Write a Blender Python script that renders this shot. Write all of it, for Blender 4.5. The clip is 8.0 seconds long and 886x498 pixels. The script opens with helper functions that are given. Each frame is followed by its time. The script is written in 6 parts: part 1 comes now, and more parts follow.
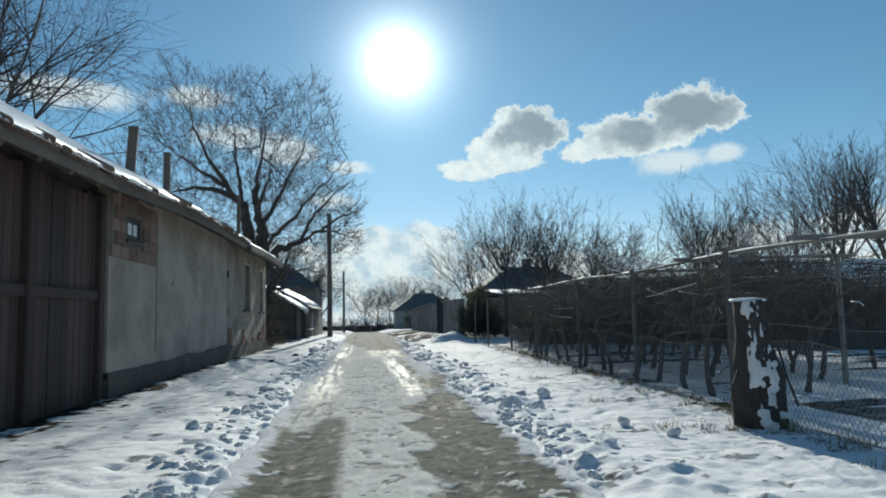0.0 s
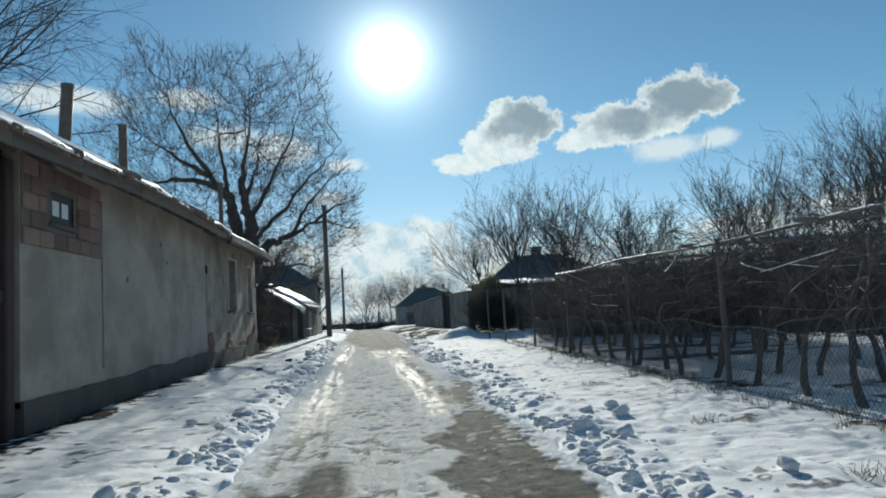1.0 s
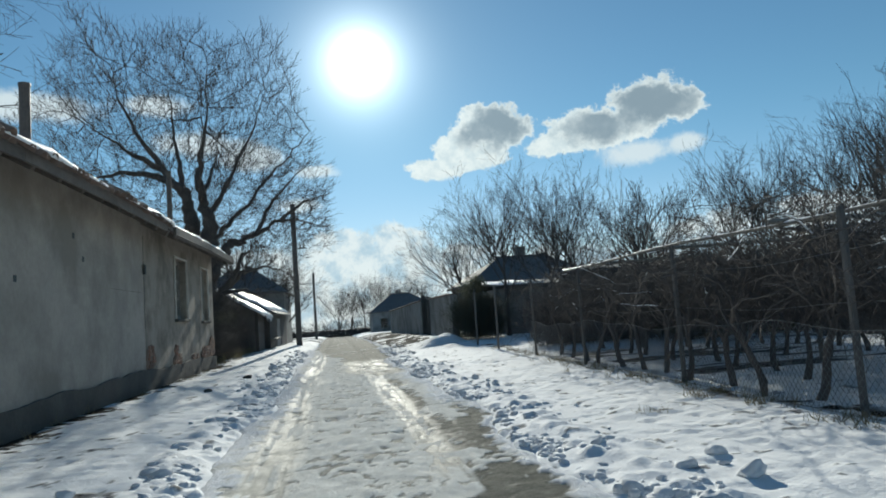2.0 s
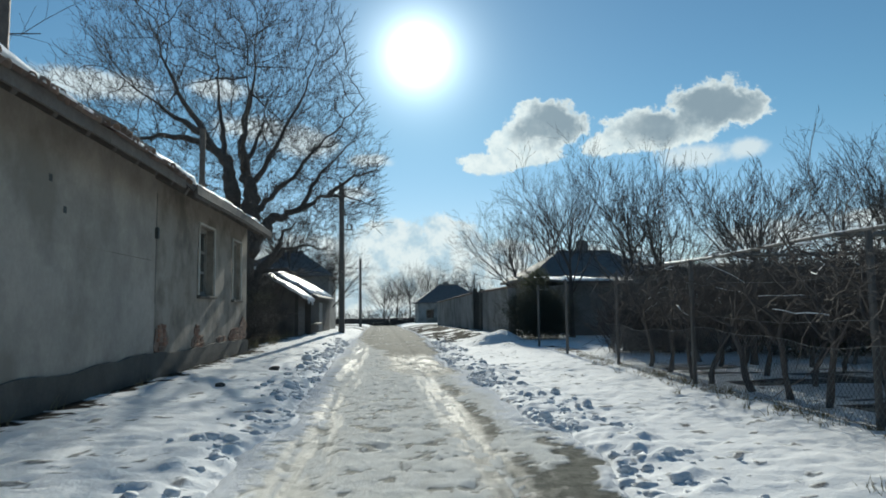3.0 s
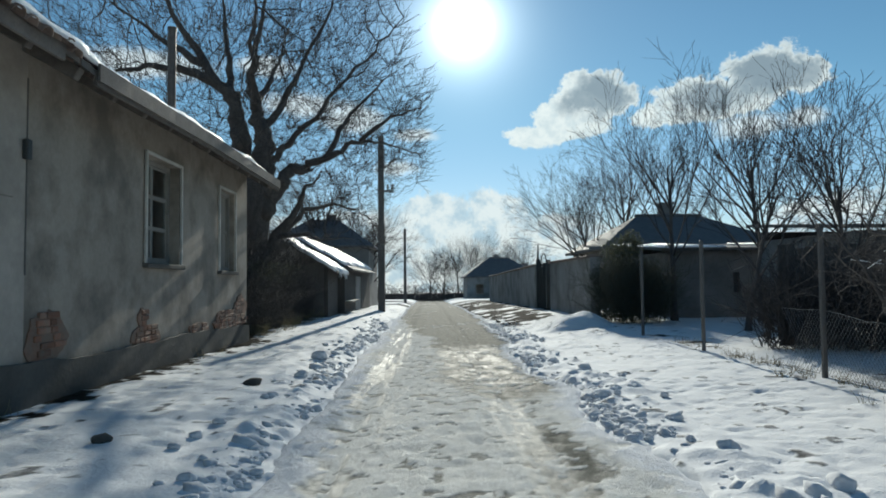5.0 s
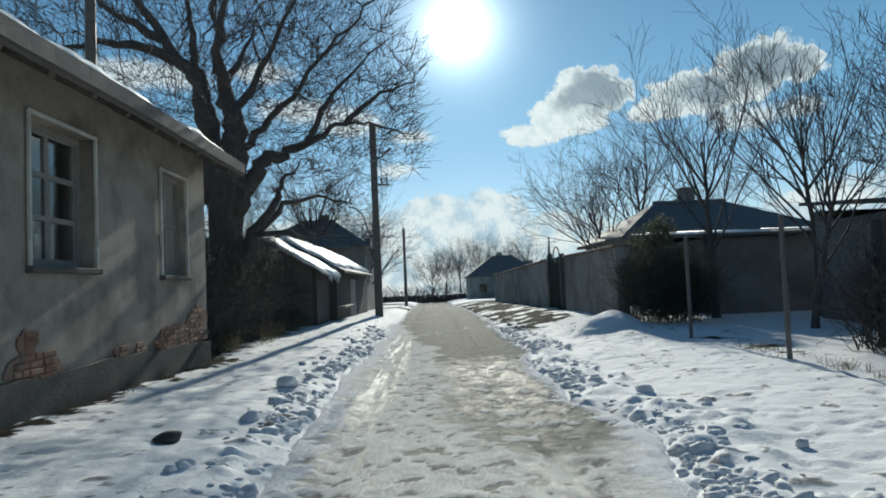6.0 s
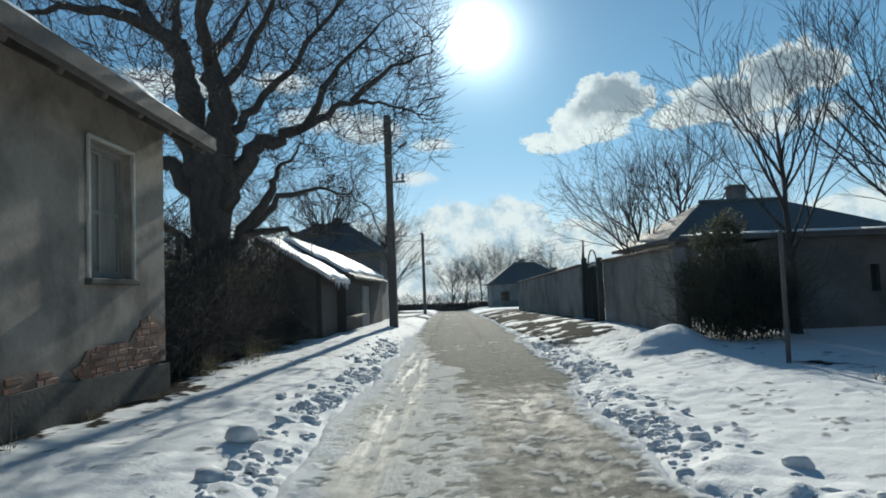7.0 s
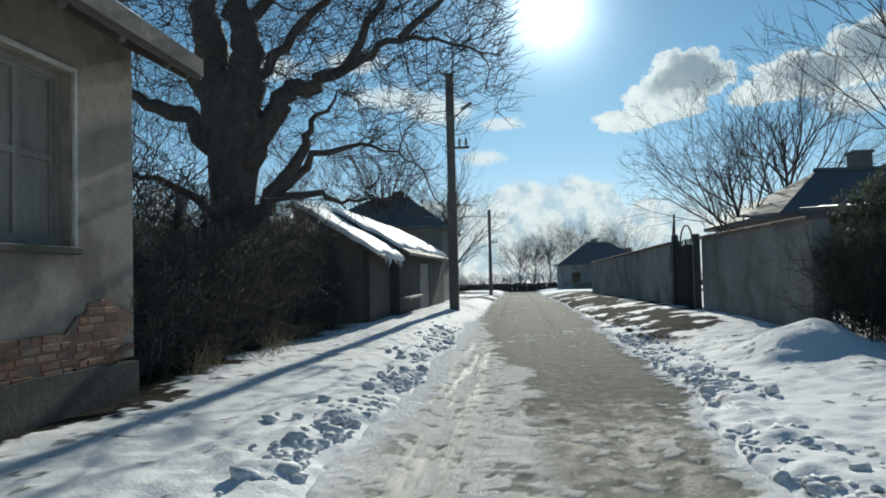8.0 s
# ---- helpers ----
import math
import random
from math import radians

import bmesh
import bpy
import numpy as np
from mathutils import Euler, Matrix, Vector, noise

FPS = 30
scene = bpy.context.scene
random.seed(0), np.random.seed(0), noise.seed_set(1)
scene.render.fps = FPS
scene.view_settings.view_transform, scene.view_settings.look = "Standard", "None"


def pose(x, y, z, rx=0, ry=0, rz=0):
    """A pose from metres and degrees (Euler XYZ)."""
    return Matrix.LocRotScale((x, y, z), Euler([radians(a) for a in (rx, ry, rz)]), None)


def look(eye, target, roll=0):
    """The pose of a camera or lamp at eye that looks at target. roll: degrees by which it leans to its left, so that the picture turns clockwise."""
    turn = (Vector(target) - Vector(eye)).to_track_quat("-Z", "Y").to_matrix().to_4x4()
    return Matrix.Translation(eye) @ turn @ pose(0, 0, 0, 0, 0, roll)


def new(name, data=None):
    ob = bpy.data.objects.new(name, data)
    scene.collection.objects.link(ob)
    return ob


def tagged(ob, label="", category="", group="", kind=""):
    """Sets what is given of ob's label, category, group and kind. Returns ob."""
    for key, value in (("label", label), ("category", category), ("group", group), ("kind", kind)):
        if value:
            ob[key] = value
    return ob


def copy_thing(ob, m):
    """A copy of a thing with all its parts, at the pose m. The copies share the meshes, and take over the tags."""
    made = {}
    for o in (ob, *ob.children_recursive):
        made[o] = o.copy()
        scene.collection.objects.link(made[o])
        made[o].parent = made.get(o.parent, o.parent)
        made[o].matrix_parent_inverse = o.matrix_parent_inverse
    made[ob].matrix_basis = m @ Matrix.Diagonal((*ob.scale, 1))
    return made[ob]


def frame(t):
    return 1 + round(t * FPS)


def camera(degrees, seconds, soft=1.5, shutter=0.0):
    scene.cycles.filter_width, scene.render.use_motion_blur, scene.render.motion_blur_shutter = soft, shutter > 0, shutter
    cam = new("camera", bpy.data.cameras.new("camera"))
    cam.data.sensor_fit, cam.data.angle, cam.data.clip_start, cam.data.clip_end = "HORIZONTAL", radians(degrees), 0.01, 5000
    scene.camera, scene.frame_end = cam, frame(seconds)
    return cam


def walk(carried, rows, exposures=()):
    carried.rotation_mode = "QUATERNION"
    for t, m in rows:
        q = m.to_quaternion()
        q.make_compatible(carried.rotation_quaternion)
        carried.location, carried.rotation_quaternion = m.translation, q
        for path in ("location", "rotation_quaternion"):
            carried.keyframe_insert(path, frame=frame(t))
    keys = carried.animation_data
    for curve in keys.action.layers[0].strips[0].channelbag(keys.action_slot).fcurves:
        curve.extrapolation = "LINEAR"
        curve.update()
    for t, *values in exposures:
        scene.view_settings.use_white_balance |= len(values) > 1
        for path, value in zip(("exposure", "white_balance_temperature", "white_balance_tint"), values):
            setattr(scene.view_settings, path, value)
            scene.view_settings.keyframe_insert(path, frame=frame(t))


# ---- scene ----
cam = camera(65.5, 8.0, soft=1.8)

PATH = [
    (0, (-0.036, 0.192, 1.182), (0.2, 2.169, 1.368), -1.3),
    (0.5, (-0.055, 1.614, 1.175), (0.182, 3.592, 1.348), -1.6),
    (1, (-0.065, 3.039, 1.169), (0.176, 5.018, 1.339), -3.3),
    (1.5, (-0.057, 4.473, 1.16), (0.226, 6.444, 1.342), -3.5),
    (1.7, (-0.057, 5.04, 1.159), (0.261, 7.006, 1.346), -4.3),
    (2.8, (-0.056, 8.136, 1.139), (0.199, 10.114, 1.299), -1.8),
    (3, (-0.06, 8.696, 1.14), (0.122, 10.681, 1.308), -0.6),
    (3.5, (-0.079, 10.092, 1.149), (-0.042, 12.089, 1.263), -1.4),
    (4, (-0.086, 11.499, 1.156), (-0.085, 13.496, 1.268), 0.0),
    (4.5, (-0.069, 12.91, 1.157), (-0.018, 14.907, 1.262), -1.1),
    (4.7, (-0.061, 13.47, 1.154), (-0.02, 15.467, 1.245), -0.3),
    (5.8, (-0.015, 16.511, 1.11), (0.049, 18.507, 1.227), -2.3),
    (6, (-0.01, 17.064, 1.107), (0.036, 19.061, 1.206), -2.4),
    (6.5, (-0.009, 18.445, 1.105), (0.022, 20.44, 1.233), -2.5),
    (7, (-0.012, 19.85, 1.105), (-0.023, 21.847, 1.228), -2.2),
    (7.5, (-0.018, 21.27, 1.099), (-0.149, 23.263, 1.214), -1.4),
    (8, (-0.014, 22.684, 1.09), (-0.223, 24.672, 1.16), -1.3),
]
walk(cam, [(t, look(eye, target, roll)) for t, eye, target, roll in PATH], [(0.0, 0.1, 6120.0, 3.0), (8.0, 0.08, 6150.0, 3.0)])

import collections

# ---- world, sun ----
SUN_AZ, SUN_EL = 3.3, 20.6
world = bpy.data.worlds.new("winter_sky")
scene.world = world
world.use_nodes = True
WN, WL = world.node_tree.nodes, world.node_tree.links
WN.clear()


def wnode(kind, **values):
    n = WN.new(kind)
    for k, v in values.items():
        n.inputs[int(k[1:])].default_value = v
    return n


def wmath(op, a, b=0.0, clamp=False):
    n = WN.new("ShaderNodeMath")
    n.operation, n.use_clamp = op, clamp
    for i, v in enumerate((a, b)):
        if isinstance(v, (int, float)):
            n.inputs[i].default_value = v
        else:
            WL.new(v, n.inputs[i])
    return n.outputs[0]


def wramp(value, lo, hi, to0=0.0, to1=1.0):
    n = WN.new("ShaderNodeMapRange")
    n.interpolation_type = "SMOOTHSTEP"
    WL.new(value, n.inputs[0])
    for i, v in enumerate((lo, hi, to0, to1)):
        n.inputs[1 + i].default_value = v
    return n.outputs[0]


def wmix(fac, a, b, mode="MIX"):
    n = WN.new("ShaderNodeMix")
    n.data_type, n.blend_type = "RGBA", mode
    if isinstance(fac, float):
        n.inputs[0].default_value = fac
    else:
        WL.new(fac, n.inputs[0])
    for i, v in ((6, a), (7, b)):
        if isinstance(v, tuple):
            n.inputs[i].default_value = (*v, 1)
        else:
            WL.new(v, n.inputs[i])
    return n.outputs[2]


sky = WN.new("ShaderNodeTexSky")
sky.sky_type, sky.sun_disc = "NISHITA", False
sky.sun_elevation, sky.sun_rotation = radians(SUN_EL), radians(SUN_AZ)
sky.altitude, sky.air_density, sky.dust_density, sky.ozone_density = 300, 1.0, 0.05, 3.0
coord = WN.new("ShaderNodeTexCoord")
sep = WN.new("ShaderNodeSeparateXYZ")
WL.new(coord.outputs["Generated"], sep.inputs[0])
az = wmath("MULTIPLY", wmath("ARCTAN2", sep.outputs[0], sep.outputs[1]), 57.2958)
el = wmath("MULTIPLY", wmath("ARCSINE", sep.outputs[2]), 57.2958)
uv = WN.new("ShaderNodeCombineXYZ")
WL.new(az, uv.inputs[0]), WL.new(el, uv.inputs[1])


def wnoise(scale, detail, rough, vec=None):
    n = WN.new("ShaderNodeTexNoise")
    n.inputs["Scale"].default_value, n.inputs["Detail"].default_value, n.inputs["Roughness"].default_value = scale, detail, rough
    WL.new(vec or uv.outputs[0], n.inputs["Vector"])
    return n.outputs[0]


# Puffs of cumulus: azimuth, elevation and their half sizes, in degrees.
CUMULUS = [(13.8, 15.0, 3.4, 2.3), (11.2, 13.2, 3.0, 1.9), (8.9, 11.9, 2.6, 1.0), (12.4, 12.4, 3.2, 1.3), (16.0, 14.4, 2.0, 1.3),
           (26.9, 15.3, 4.0, 2.4), (21.9, 14.0, 3.4, 2.0), (18.8, 12.9, 2.8, 1.1), (24.6, 13.8, 4.4, 1.7), (29.6, 14.7, 2.2, 1.4)]
WHITE = [(25.4, 11.5, 3.3, 1.3), (29.5, 11.9, 1.9, 1.0), (9.2, 11.6, 2.4, 0.8),
         (-0.9, 12.1, 2.2, 0.7), (-6.0, 13.4, 3.2, 1.4), (-13, 17.2, 3.4, 1.0), (-22, 16.6, 6.0, 1.3), (-10, 14.4, 4.0, 1.2), (-2.5, 9.4, 2.2, 0.8)]
BANK = [(0.6, 4.9, 3.6, 2.9), (5.6, 4.8, 3.4, 2.9), (-4.0, 3.4, 5.0, 2.9), (10.5, 3.2, 5.5, 2.5), (18, 2.2, 9.0, 2.6), (0, 0.8, 24.0, 3.0), (-15, 3.0, 8.0, 3.0),
        (40, 3.0, 16.0, 4.0), (-40, 4.0, 14.0, 4.0)]


GREY = [(15.4, 15.3, 3.0, 2.2), (13.0, 14.4, 1.8, 1.2), (27.6, 15.5, 4.6, 2.3), (22.8, 14.1, 3.0, 1.4)]


def puffs(rows):
    best = None
    for a, e, ra, re in rows:
        n = WN.new("ShaderNodeVectorMath")
        n.operation = "MULTIPLY_ADD"
        WL.new(uv.outputs[0], n.inputs[0])
        n.inputs[1].default_value, n.inputs[2].default_value = (1 / ra, 1 / re, 0), (-a / ra, -e / re, 0)
        ln = WN.new("ShaderNodeVectorMath")
        ln.operation = "LENGTH"
        WL.new(n.outputs[0], ln.inputs[0])
        d = wmath("SUBTRACT", 1.0, ln.outputs["Value"])
        best = d if best is None else wmath("SMOOTH_MAX", best, d)
    return best


rough1 = wmath("SUBTRACT", wnoise(0.5, 8, 0.66), 0.5)
rough2 = wmath("SUBTRACT", wnoise(0.3, 8, 0.65), 0.5)
d1 = wmath("ADD", puffs(CUMULUS), wmath("MULTIPLY", rough1, 1.55))
d2 = wmath("ADD", puffs(WHITE), wmath("MULTIPLY", rough1, 1.3))
d3 = wmath("ADD", puffs(BANK), wmath("MULTIPLY", rough2, 1.5))
m1, m2, m3 = wramp(d1, 0.08, 0.26), wramp(d2, -0.05, 0.6), wramp(d3, -0.02, 0.2)
body1 = wmath("MULTIPLY", wramp(d1, 0.1, 0.5), wramp(wmath("ADD", puffs(GREY), wmath("MULTIPLY", rough1, 1.6)), -0.35, 0.55))
lit, shade, creamy = (7.8, 8.1, 7.9), (2.5, 3.15, 3.65), (7.4, 7.7, 7.6)
lit_mix = wmix(wramp(wnoise(0.9, 6, 0.65), 0.35, 0.7), lit, (6.0, 6.7, 6.9))
c1 = wmix(wmath("MULTIPLY", body1, wramp(wnoise(0.35, 5, 0.6), 0.25, 0.6, 0.75, 1.0)), lit_mix, shade)
c3 = wmix(wramp(wnoise(0.42, 6, 0.6), 0.42, 0.62), (7.5, 7.8, 7.7), (4.4, 5.6, 6.4))
low_haze = wmix(wramp(el, 2.0, 16.0), (0.86, 0.82, 0.85), (0.70, 0.84, 0.80))
sky_blue = wmix(1.0, sky.outputs[0], low_haze, "MULTIPLY")
col = wmix(wmath("MULTIPLY", m3, 0.95), sky_blue, c3)
col = wmix(wmath("MULTIPLY", m2, 0.8), col, creamy)
col = wmix(m1, col, c1)
# The sun's disc, with lens bloom painted round it into the sky as an aureole.
sun_dir = Vector((math.sin(radians(SUN_AZ)) * math.cos(radians(SUN_EL)), math.cos(radians(SUN_AZ)) * math.cos(radians(SUN_EL)), math.sin(radians(SUN_EL))))
dot = WN.new("ShaderNodeVectorMath")
dot.operation = "DOT_PRODUCT"
WL.new(coord.outputs["Generated"], dot.inputs[0])
dot.inputs[1].default_value = sun_dir
off = wmath("MULTIPLY", wmath("ARCCOSINE", wmath("MINIMUM", dot.outputs["Value"], 1.0)), 57.2958)
disc = wramp(off, 0.6, 2.6, 12.0, 0.0)
near = wmath("MULTIPLY", wmath("POWER", 2.718, wmath("MULTIPLY", off, -0.62)), 38.0)
wide = wmath("MULTIPLY", wmath("POWER", 2.718, wmath("MULTIPLY", off, -0.11)), 1.0)
glow = wmath("ADD", wmath("ADD", disc, near), wide)
glow_col = WN.new("ShaderNodeCombineColor")
for i, k in enumerate((0.93, 1.0, 1.0)):
    WL.new(wmath("MULTIPLY", glow, k), glow_col.inputs[i])
col = wmix(1.0, col, glow_col.outputs[0], "ADD")
back = WN.new("ShaderNodeBackground")
back.inputs[1].default_value = 0.1
WL.new(col, back.inputs[0])
WL.new(back.outputs[0], WN.new("ShaderNodeOutputWorld").inputs[0])

sun = new("sun", bpy.data.lights.new("sun", "SUN"))
sun.data.energy, sun.data.angle, sun.data.color = 4.75, radians(0.6), (1.0, 0.925, 0.8)
sun.matrix_world = look(tuple(sun_dir * 50), (0, 0, 0))


# ---- materials ----
def material(name, c0, c1, scale=3.0, rough=0.8, bump=0.3, fine=40.0, metal=0.0, stain=None, stain_scale=0.6, stain_amount=0.5, stretch=(1, 1, 1), spec=0.4, piece=0.0, depth=0.02):
    """Two tones by a coarse and a fine noise, stains, and a fine relief."""
    m = bpy.data.materials.new(name)
    m.use_nodes = True
    nt = m.node_tree
    N, L = nt.nodes, nt.links
    b = N["Principled BSDF"]
    geo = N.new("ShaderNodeNewGeometry")
    mp = N.new("ShaderNodeMapping")
    mp.inputs["Scale"].default_value = stretch
    L.new(geo.outputs["Position"], mp.inputs[0])

    def tex(s, det=4.0):
        n = N.new("ShaderNodeTexNoise")
        n.inputs["Scale"].default_value, n.inputs["Detail"].default_value, n.inputs["Roughness"].default_value = s, det, 0.62
        L.new(mp.outputs[0], n.inputs["Vector"])
        return n.outputs[0]

    def mix(f, a, c):
        n = N.new("ShaderNodeMix")
        n.data_type = "RGBA"
        L.new(f, n.inputs[0])
        for i, v in ((6, a), (7, c)):
            if isinstance(v, tuple):
                n.inputs[i].default_value = (*v, 1)
            else:
                L.new(v, n.inputs[i])
        return n.outputs[2]

    def rng(f, lo, hi, a=0.0, c=1.0):
        n = N.new("ShaderNodeMapRange")
        L.new(f, n.inputs[0])
        for i, v in enumerate((lo, hi, a, c)):
            n.inputs[1 + i].default_value = v
        return n.outputs[0]

    coarse, grain = tex(scale), tex(fine, 3.0)
    both = N.new("ShaderNodeMath")
    both.operation = "MULTIPLY_ADD"
    L.new(grain, both.inputs[0]), L.new(coarse, both.inputs[2])
    both.inputs[1].default_value = 0.45
    out = mix(rng(both.outputs[0], 0.45, 1.0), c0, c1)
    if stain:
        out = mix(rng(tex(stain_scale, 6.0), 0.44, 0.64, 0.0, stain_amount), out, stain)
    if piece:
        info = N.new("ShaderNodeObjectInfo")
        hsv = N.new("ShaderNodeHueSaturation")
        L.new(rng(info.outputs["Random"], 0, 1, 1 - piece, 1 + piece), hsv.inputs["Value"])
        L.new(out, hsv.inputs["Color"])
        out = hsv.outputs[0]
    L.new(out, b.inputs["Base Color"])
    L.new(rng(coarse, 0.3, 0.7, max(0.03, rough - 0.1), min(1, rough + 0.1)), b.inputs["Roughness"])
    b.inputs["Metallic"].default_value, b.inputs["Specular IOR Level"].default_value = metal, spec
    if bump:
        bp = N.new("ShaderNodeBump")
        bp.inputs["Strength"].default_value, bp.inputs["Distance"].default_value = bump, depth
        L.new(both.outputs[0], bp.inputs["Height"])
        L.new(bp.outputs[0], b.inputs["Normal"])
    return m


def masked(name, layers):
    """Surfaces laid over one another by attributes of the mesh: (attribute, tone 0, tone 1, scale, roughness, relief, specular)."""
    m = bpy.data.materials.new(name)
    m.use_nodes = True
    N, L = m.node_tree.nodes, m.node_tree.links
    b = N["Principled BSDF"]
    geo = N.new("ShaderNodeNewGeometry")
    colour = rough = height = spec = None

    def blend(kind, f, a, c):
        n = N.new("ShaderNodeMix")
        n.data_type = kind
        L.new(f, n.inputs[0])
        ia, ib, io = (6, 7, 2) if kind == "RGBA" else (2, 3, 0)
        for i, v in ((ia, a), (ib, c)):
            if isinstance(v, tuple):
                n.inputs[i].default_value = (*v, 1)
            elif isinstance(v, (int, float)):
                n.inputs[i].default_value = v
            else:
                L.new(v, n.inputs[i])
        return n.outputs[io]

    for att, t0, t1, scale, ro, rel, sp, *soft in layers:
        a, f = N.new("ShaderNodeTexNoise"), N.new("ShaderNodeTexNoise")
        for n, s, dt in ((a, scale, 5.0), (f, scale * 9, 4.0)):
            n.inputs["Scale"].default_value, n.inputs["Detail"].default_value, n.inputs["Roughness"].default_value = s, dt, 0.65
            L.new(geo.outputs["Position"], n.inputs["Vector"])
        s2 = N.new("ShaderNodeMath")
        s2.operation = "MULTIPLY_ADD"
        L.new(f.outputs[0], s2.inputs[0]), L.new(a.outputs[0], s2.inputs[2])
        s2.inputs[1].default_value = 0.6
        r = N.new("ShaderNodeMapRange")
        L.new(s2.outputs[0], r.inputs[0])
        r.inputs[1].default_value, r.inputs[2].default_value = 0.55, 1.05
        c = blend("RGBA", r.outputs[0], t0, t1)
        h = N.new("ShaderNodeMath")
        h.operation = "MULTIPLY"
        L.new(s2.outputs[0], h.inputs[0])
        h.inputs[1].default_value = rel
        if not att:
            colour, rough, height, spec = c, ro, h.outputs[0], sp
        else:
            mask = N.new("ShaderNodeAttribute")
            mask.attribute_name = att
            ragged = N.new("ShaderNodeTexNoise")
            ragged.inputs["Scale"].default_value, ragged.inputs["Detail"].default_value, ragged.inputs["Roughness"].default_value = 7.0, 9.0, 0.72
            L.new(geo.outputs["Position"], ragged.inputs["Vector"])
            wear = N.new("ShaderNodeMath")
            wear.operation = "MULTIPLY_ADD"
            L.new(ragged.outputs[0], wear.inputs[0]), L.new(mask.outputs["Fac"], wear.inputs[2])
            wear.inputs[1].default_value = 0.9
            crisp = N.new("ShaderNodeMapRange")
            L.new(wear.outputs[0], crisp.inputs[0])
            edge = soft[0] if soft else 0.15
            crisp.inputs[1].default_value, crisp.inputs[2].default_value = 0.93 - edge, 0.93 + edge
            colour, rough = blend("RGBA", crisp.outputs[0], colour, c), blend("FLOAT", crisp.outputs[0], rough, ro)
            height, spec = blend("FLOAT", crisp.outputs[0], height, h.outputs[0]), blend("FLOAT", crisp.outputs[0], spec, sp)
    L.new(colour, b.inputs["Base Color"])
    for v, s in ((rough, "Roughness"), (spec, "Specular IOR Level")):
        if isinstance(v, (int, float)):
            b.inputs[s].default_value = v
        else:
            L.new(v, b.inputs[s])
    bp = N.new("ShaderNodeBump")
    bp.inputs["Distance"].default_value = 1.0
    L.new(height, bp.inputs["Height"])
    L.new(bp.outputs[0], b.inputs["Normal"])
    return m


SNOW = material("snow", (0.82, 0.85, 0.89), (0.9, 0.91, 0.93), 2.5, 0.55, 0.5, 30, depth=0.03)
GROUND = masked("snowy_ground", [
    ("", (0.82, 0.83, 0.84), (0.91, 0.915, 0.915), 3.0, 0.75, 0.014, 0.03),
    ("soil", (0.022, 0.02, 0.018), (0.06, 0.053, 0.042), 4.0, 0.95, 0.03, 0.02, 0.3)])
ROAD = masked("snowy_road", [
    ("", (0.62, 0.612, 0.575), (0.86, 0.855, 0.82), 6.0, 0.85, 0.024, 0.0),
    ("bare", (0.043, 0.046, 0.038), (0.19, 0.192, 0.166), 8.0, 0.82, 0.014, 0.025, 0.2),
    # Wet icy gravel; its light specks paint the glints into the colour.
    ("ice_glint", (0.05, 0.05, 0.043), (0.34, 0.335, 0.3), 30.0, 0.5, 0.016, 0.06, 0.4),
    # Smooth rut ice; its pale tone also paints in the sun's glare.
    ("glaze_glare", (0.42, 0.40, 0.35), (0.66, 0.64, 0.58), 9.0, 0.6, 0.014, 0.07, 0.45),
    ("fresh", (0.74, 0.76, 0.79), (0.88, 0.88, 0.89), 4.0, 0.8, 0.04, 0.0, 0.3)])
CLOD = material("snow_clod", (0.6, 0.615, 0.64), (0.82, 0.83, 0.845), 6.0, 0.88, 0.6, 30, depth=0.02, spec=0.05)
CANE = material("vine_cane", (0.085, 0.076, 0.07), (0.16, 0.145, 0.135), 6.0, 0.9, 0.0, spec=0.1)
STUMPWOOD = material("stump_bark", (0.025, 0.023, 0.022), (0.085, 0.076, 0.07), 7.0, 0.95, 0.9, 35, stretch=(1, 1, 0.4), depth=0.03)
# Pale opaque pane; the brightness of daylight in the glass is its colour.
SKYPANE = material("sky_pale_pane", (0.62, 0.64, 0.64), (0.78, 0.8, 0.8), 3.0, 0.3, 0.1, 20)
BARK = material("bark", (0.06, 0.055, 0.052), (0.15, 0.135, 0.125), 9.0, 0.9, 0.8, 60, stretch=(1, 1, 0.35), depth=0.03)
TWIG = material("twig", (0.05, 0.048, 0.049), (0.11, 0.105, 0.104), 6.0, 0.9, 0.0, spec=0.1)
VINE = material("vine_bark", (0.07, 0.063, 0.058), (0.16, 0.142, 0.13), 14.0, 0.9, 0.7, 70, stretch=(1, 1, 0.3))
PLASTER = material("plaster", (0.32, 0.285, 0.245), (0.48, 0.43, 0.37), 0.7, 0.9, 0.35, 14, stain=(0.21, 0.185, 0.155), stain_scale=0.8, stain_amount=0.7, depth=0.015)
PLASTER_FAR = material("worn_plaster", (0.245, 0.215, 0.178), (0.4, 0.352, 0.296), 0.8, 0.9, 0.4, 16, stain=(0.15, 0.13, 0.108), stain_scale=1.3, stain_amount=0.85, depth=0.015)
PLINTH = material("plinth_render", (0.07, 0.066, 0.06), (0.14, 0.13, 0.115), 1.6, 0.95, 0.5, 20, stain=(0.06, 0.06, 0.05), stain_scale=1.1)
MORTAR = material("mortar", (0.11, 0.098, 0.086), (0.2, 0.18, 0.155), 5.0, 0.95, 0.5, 40)
BRICKDUST = material("brick_dust_mortar", (0.17, 0.1, 0.07), (0.3, 0.19, 0.135), 5.0, 0.95, 0.6, 35, stain=(0.2, 0.17, 0.14), stain_scale=4, stain_amount=0.8)
BLOCK = material("clay_block", (0.16, 0.10, 0.08), (0.29, 0.20, 0.165), 3.0, 0.9, 0.5, 45, piece=0.3, stain=(0.2, 0.17, 0.15), stain_scale=3)
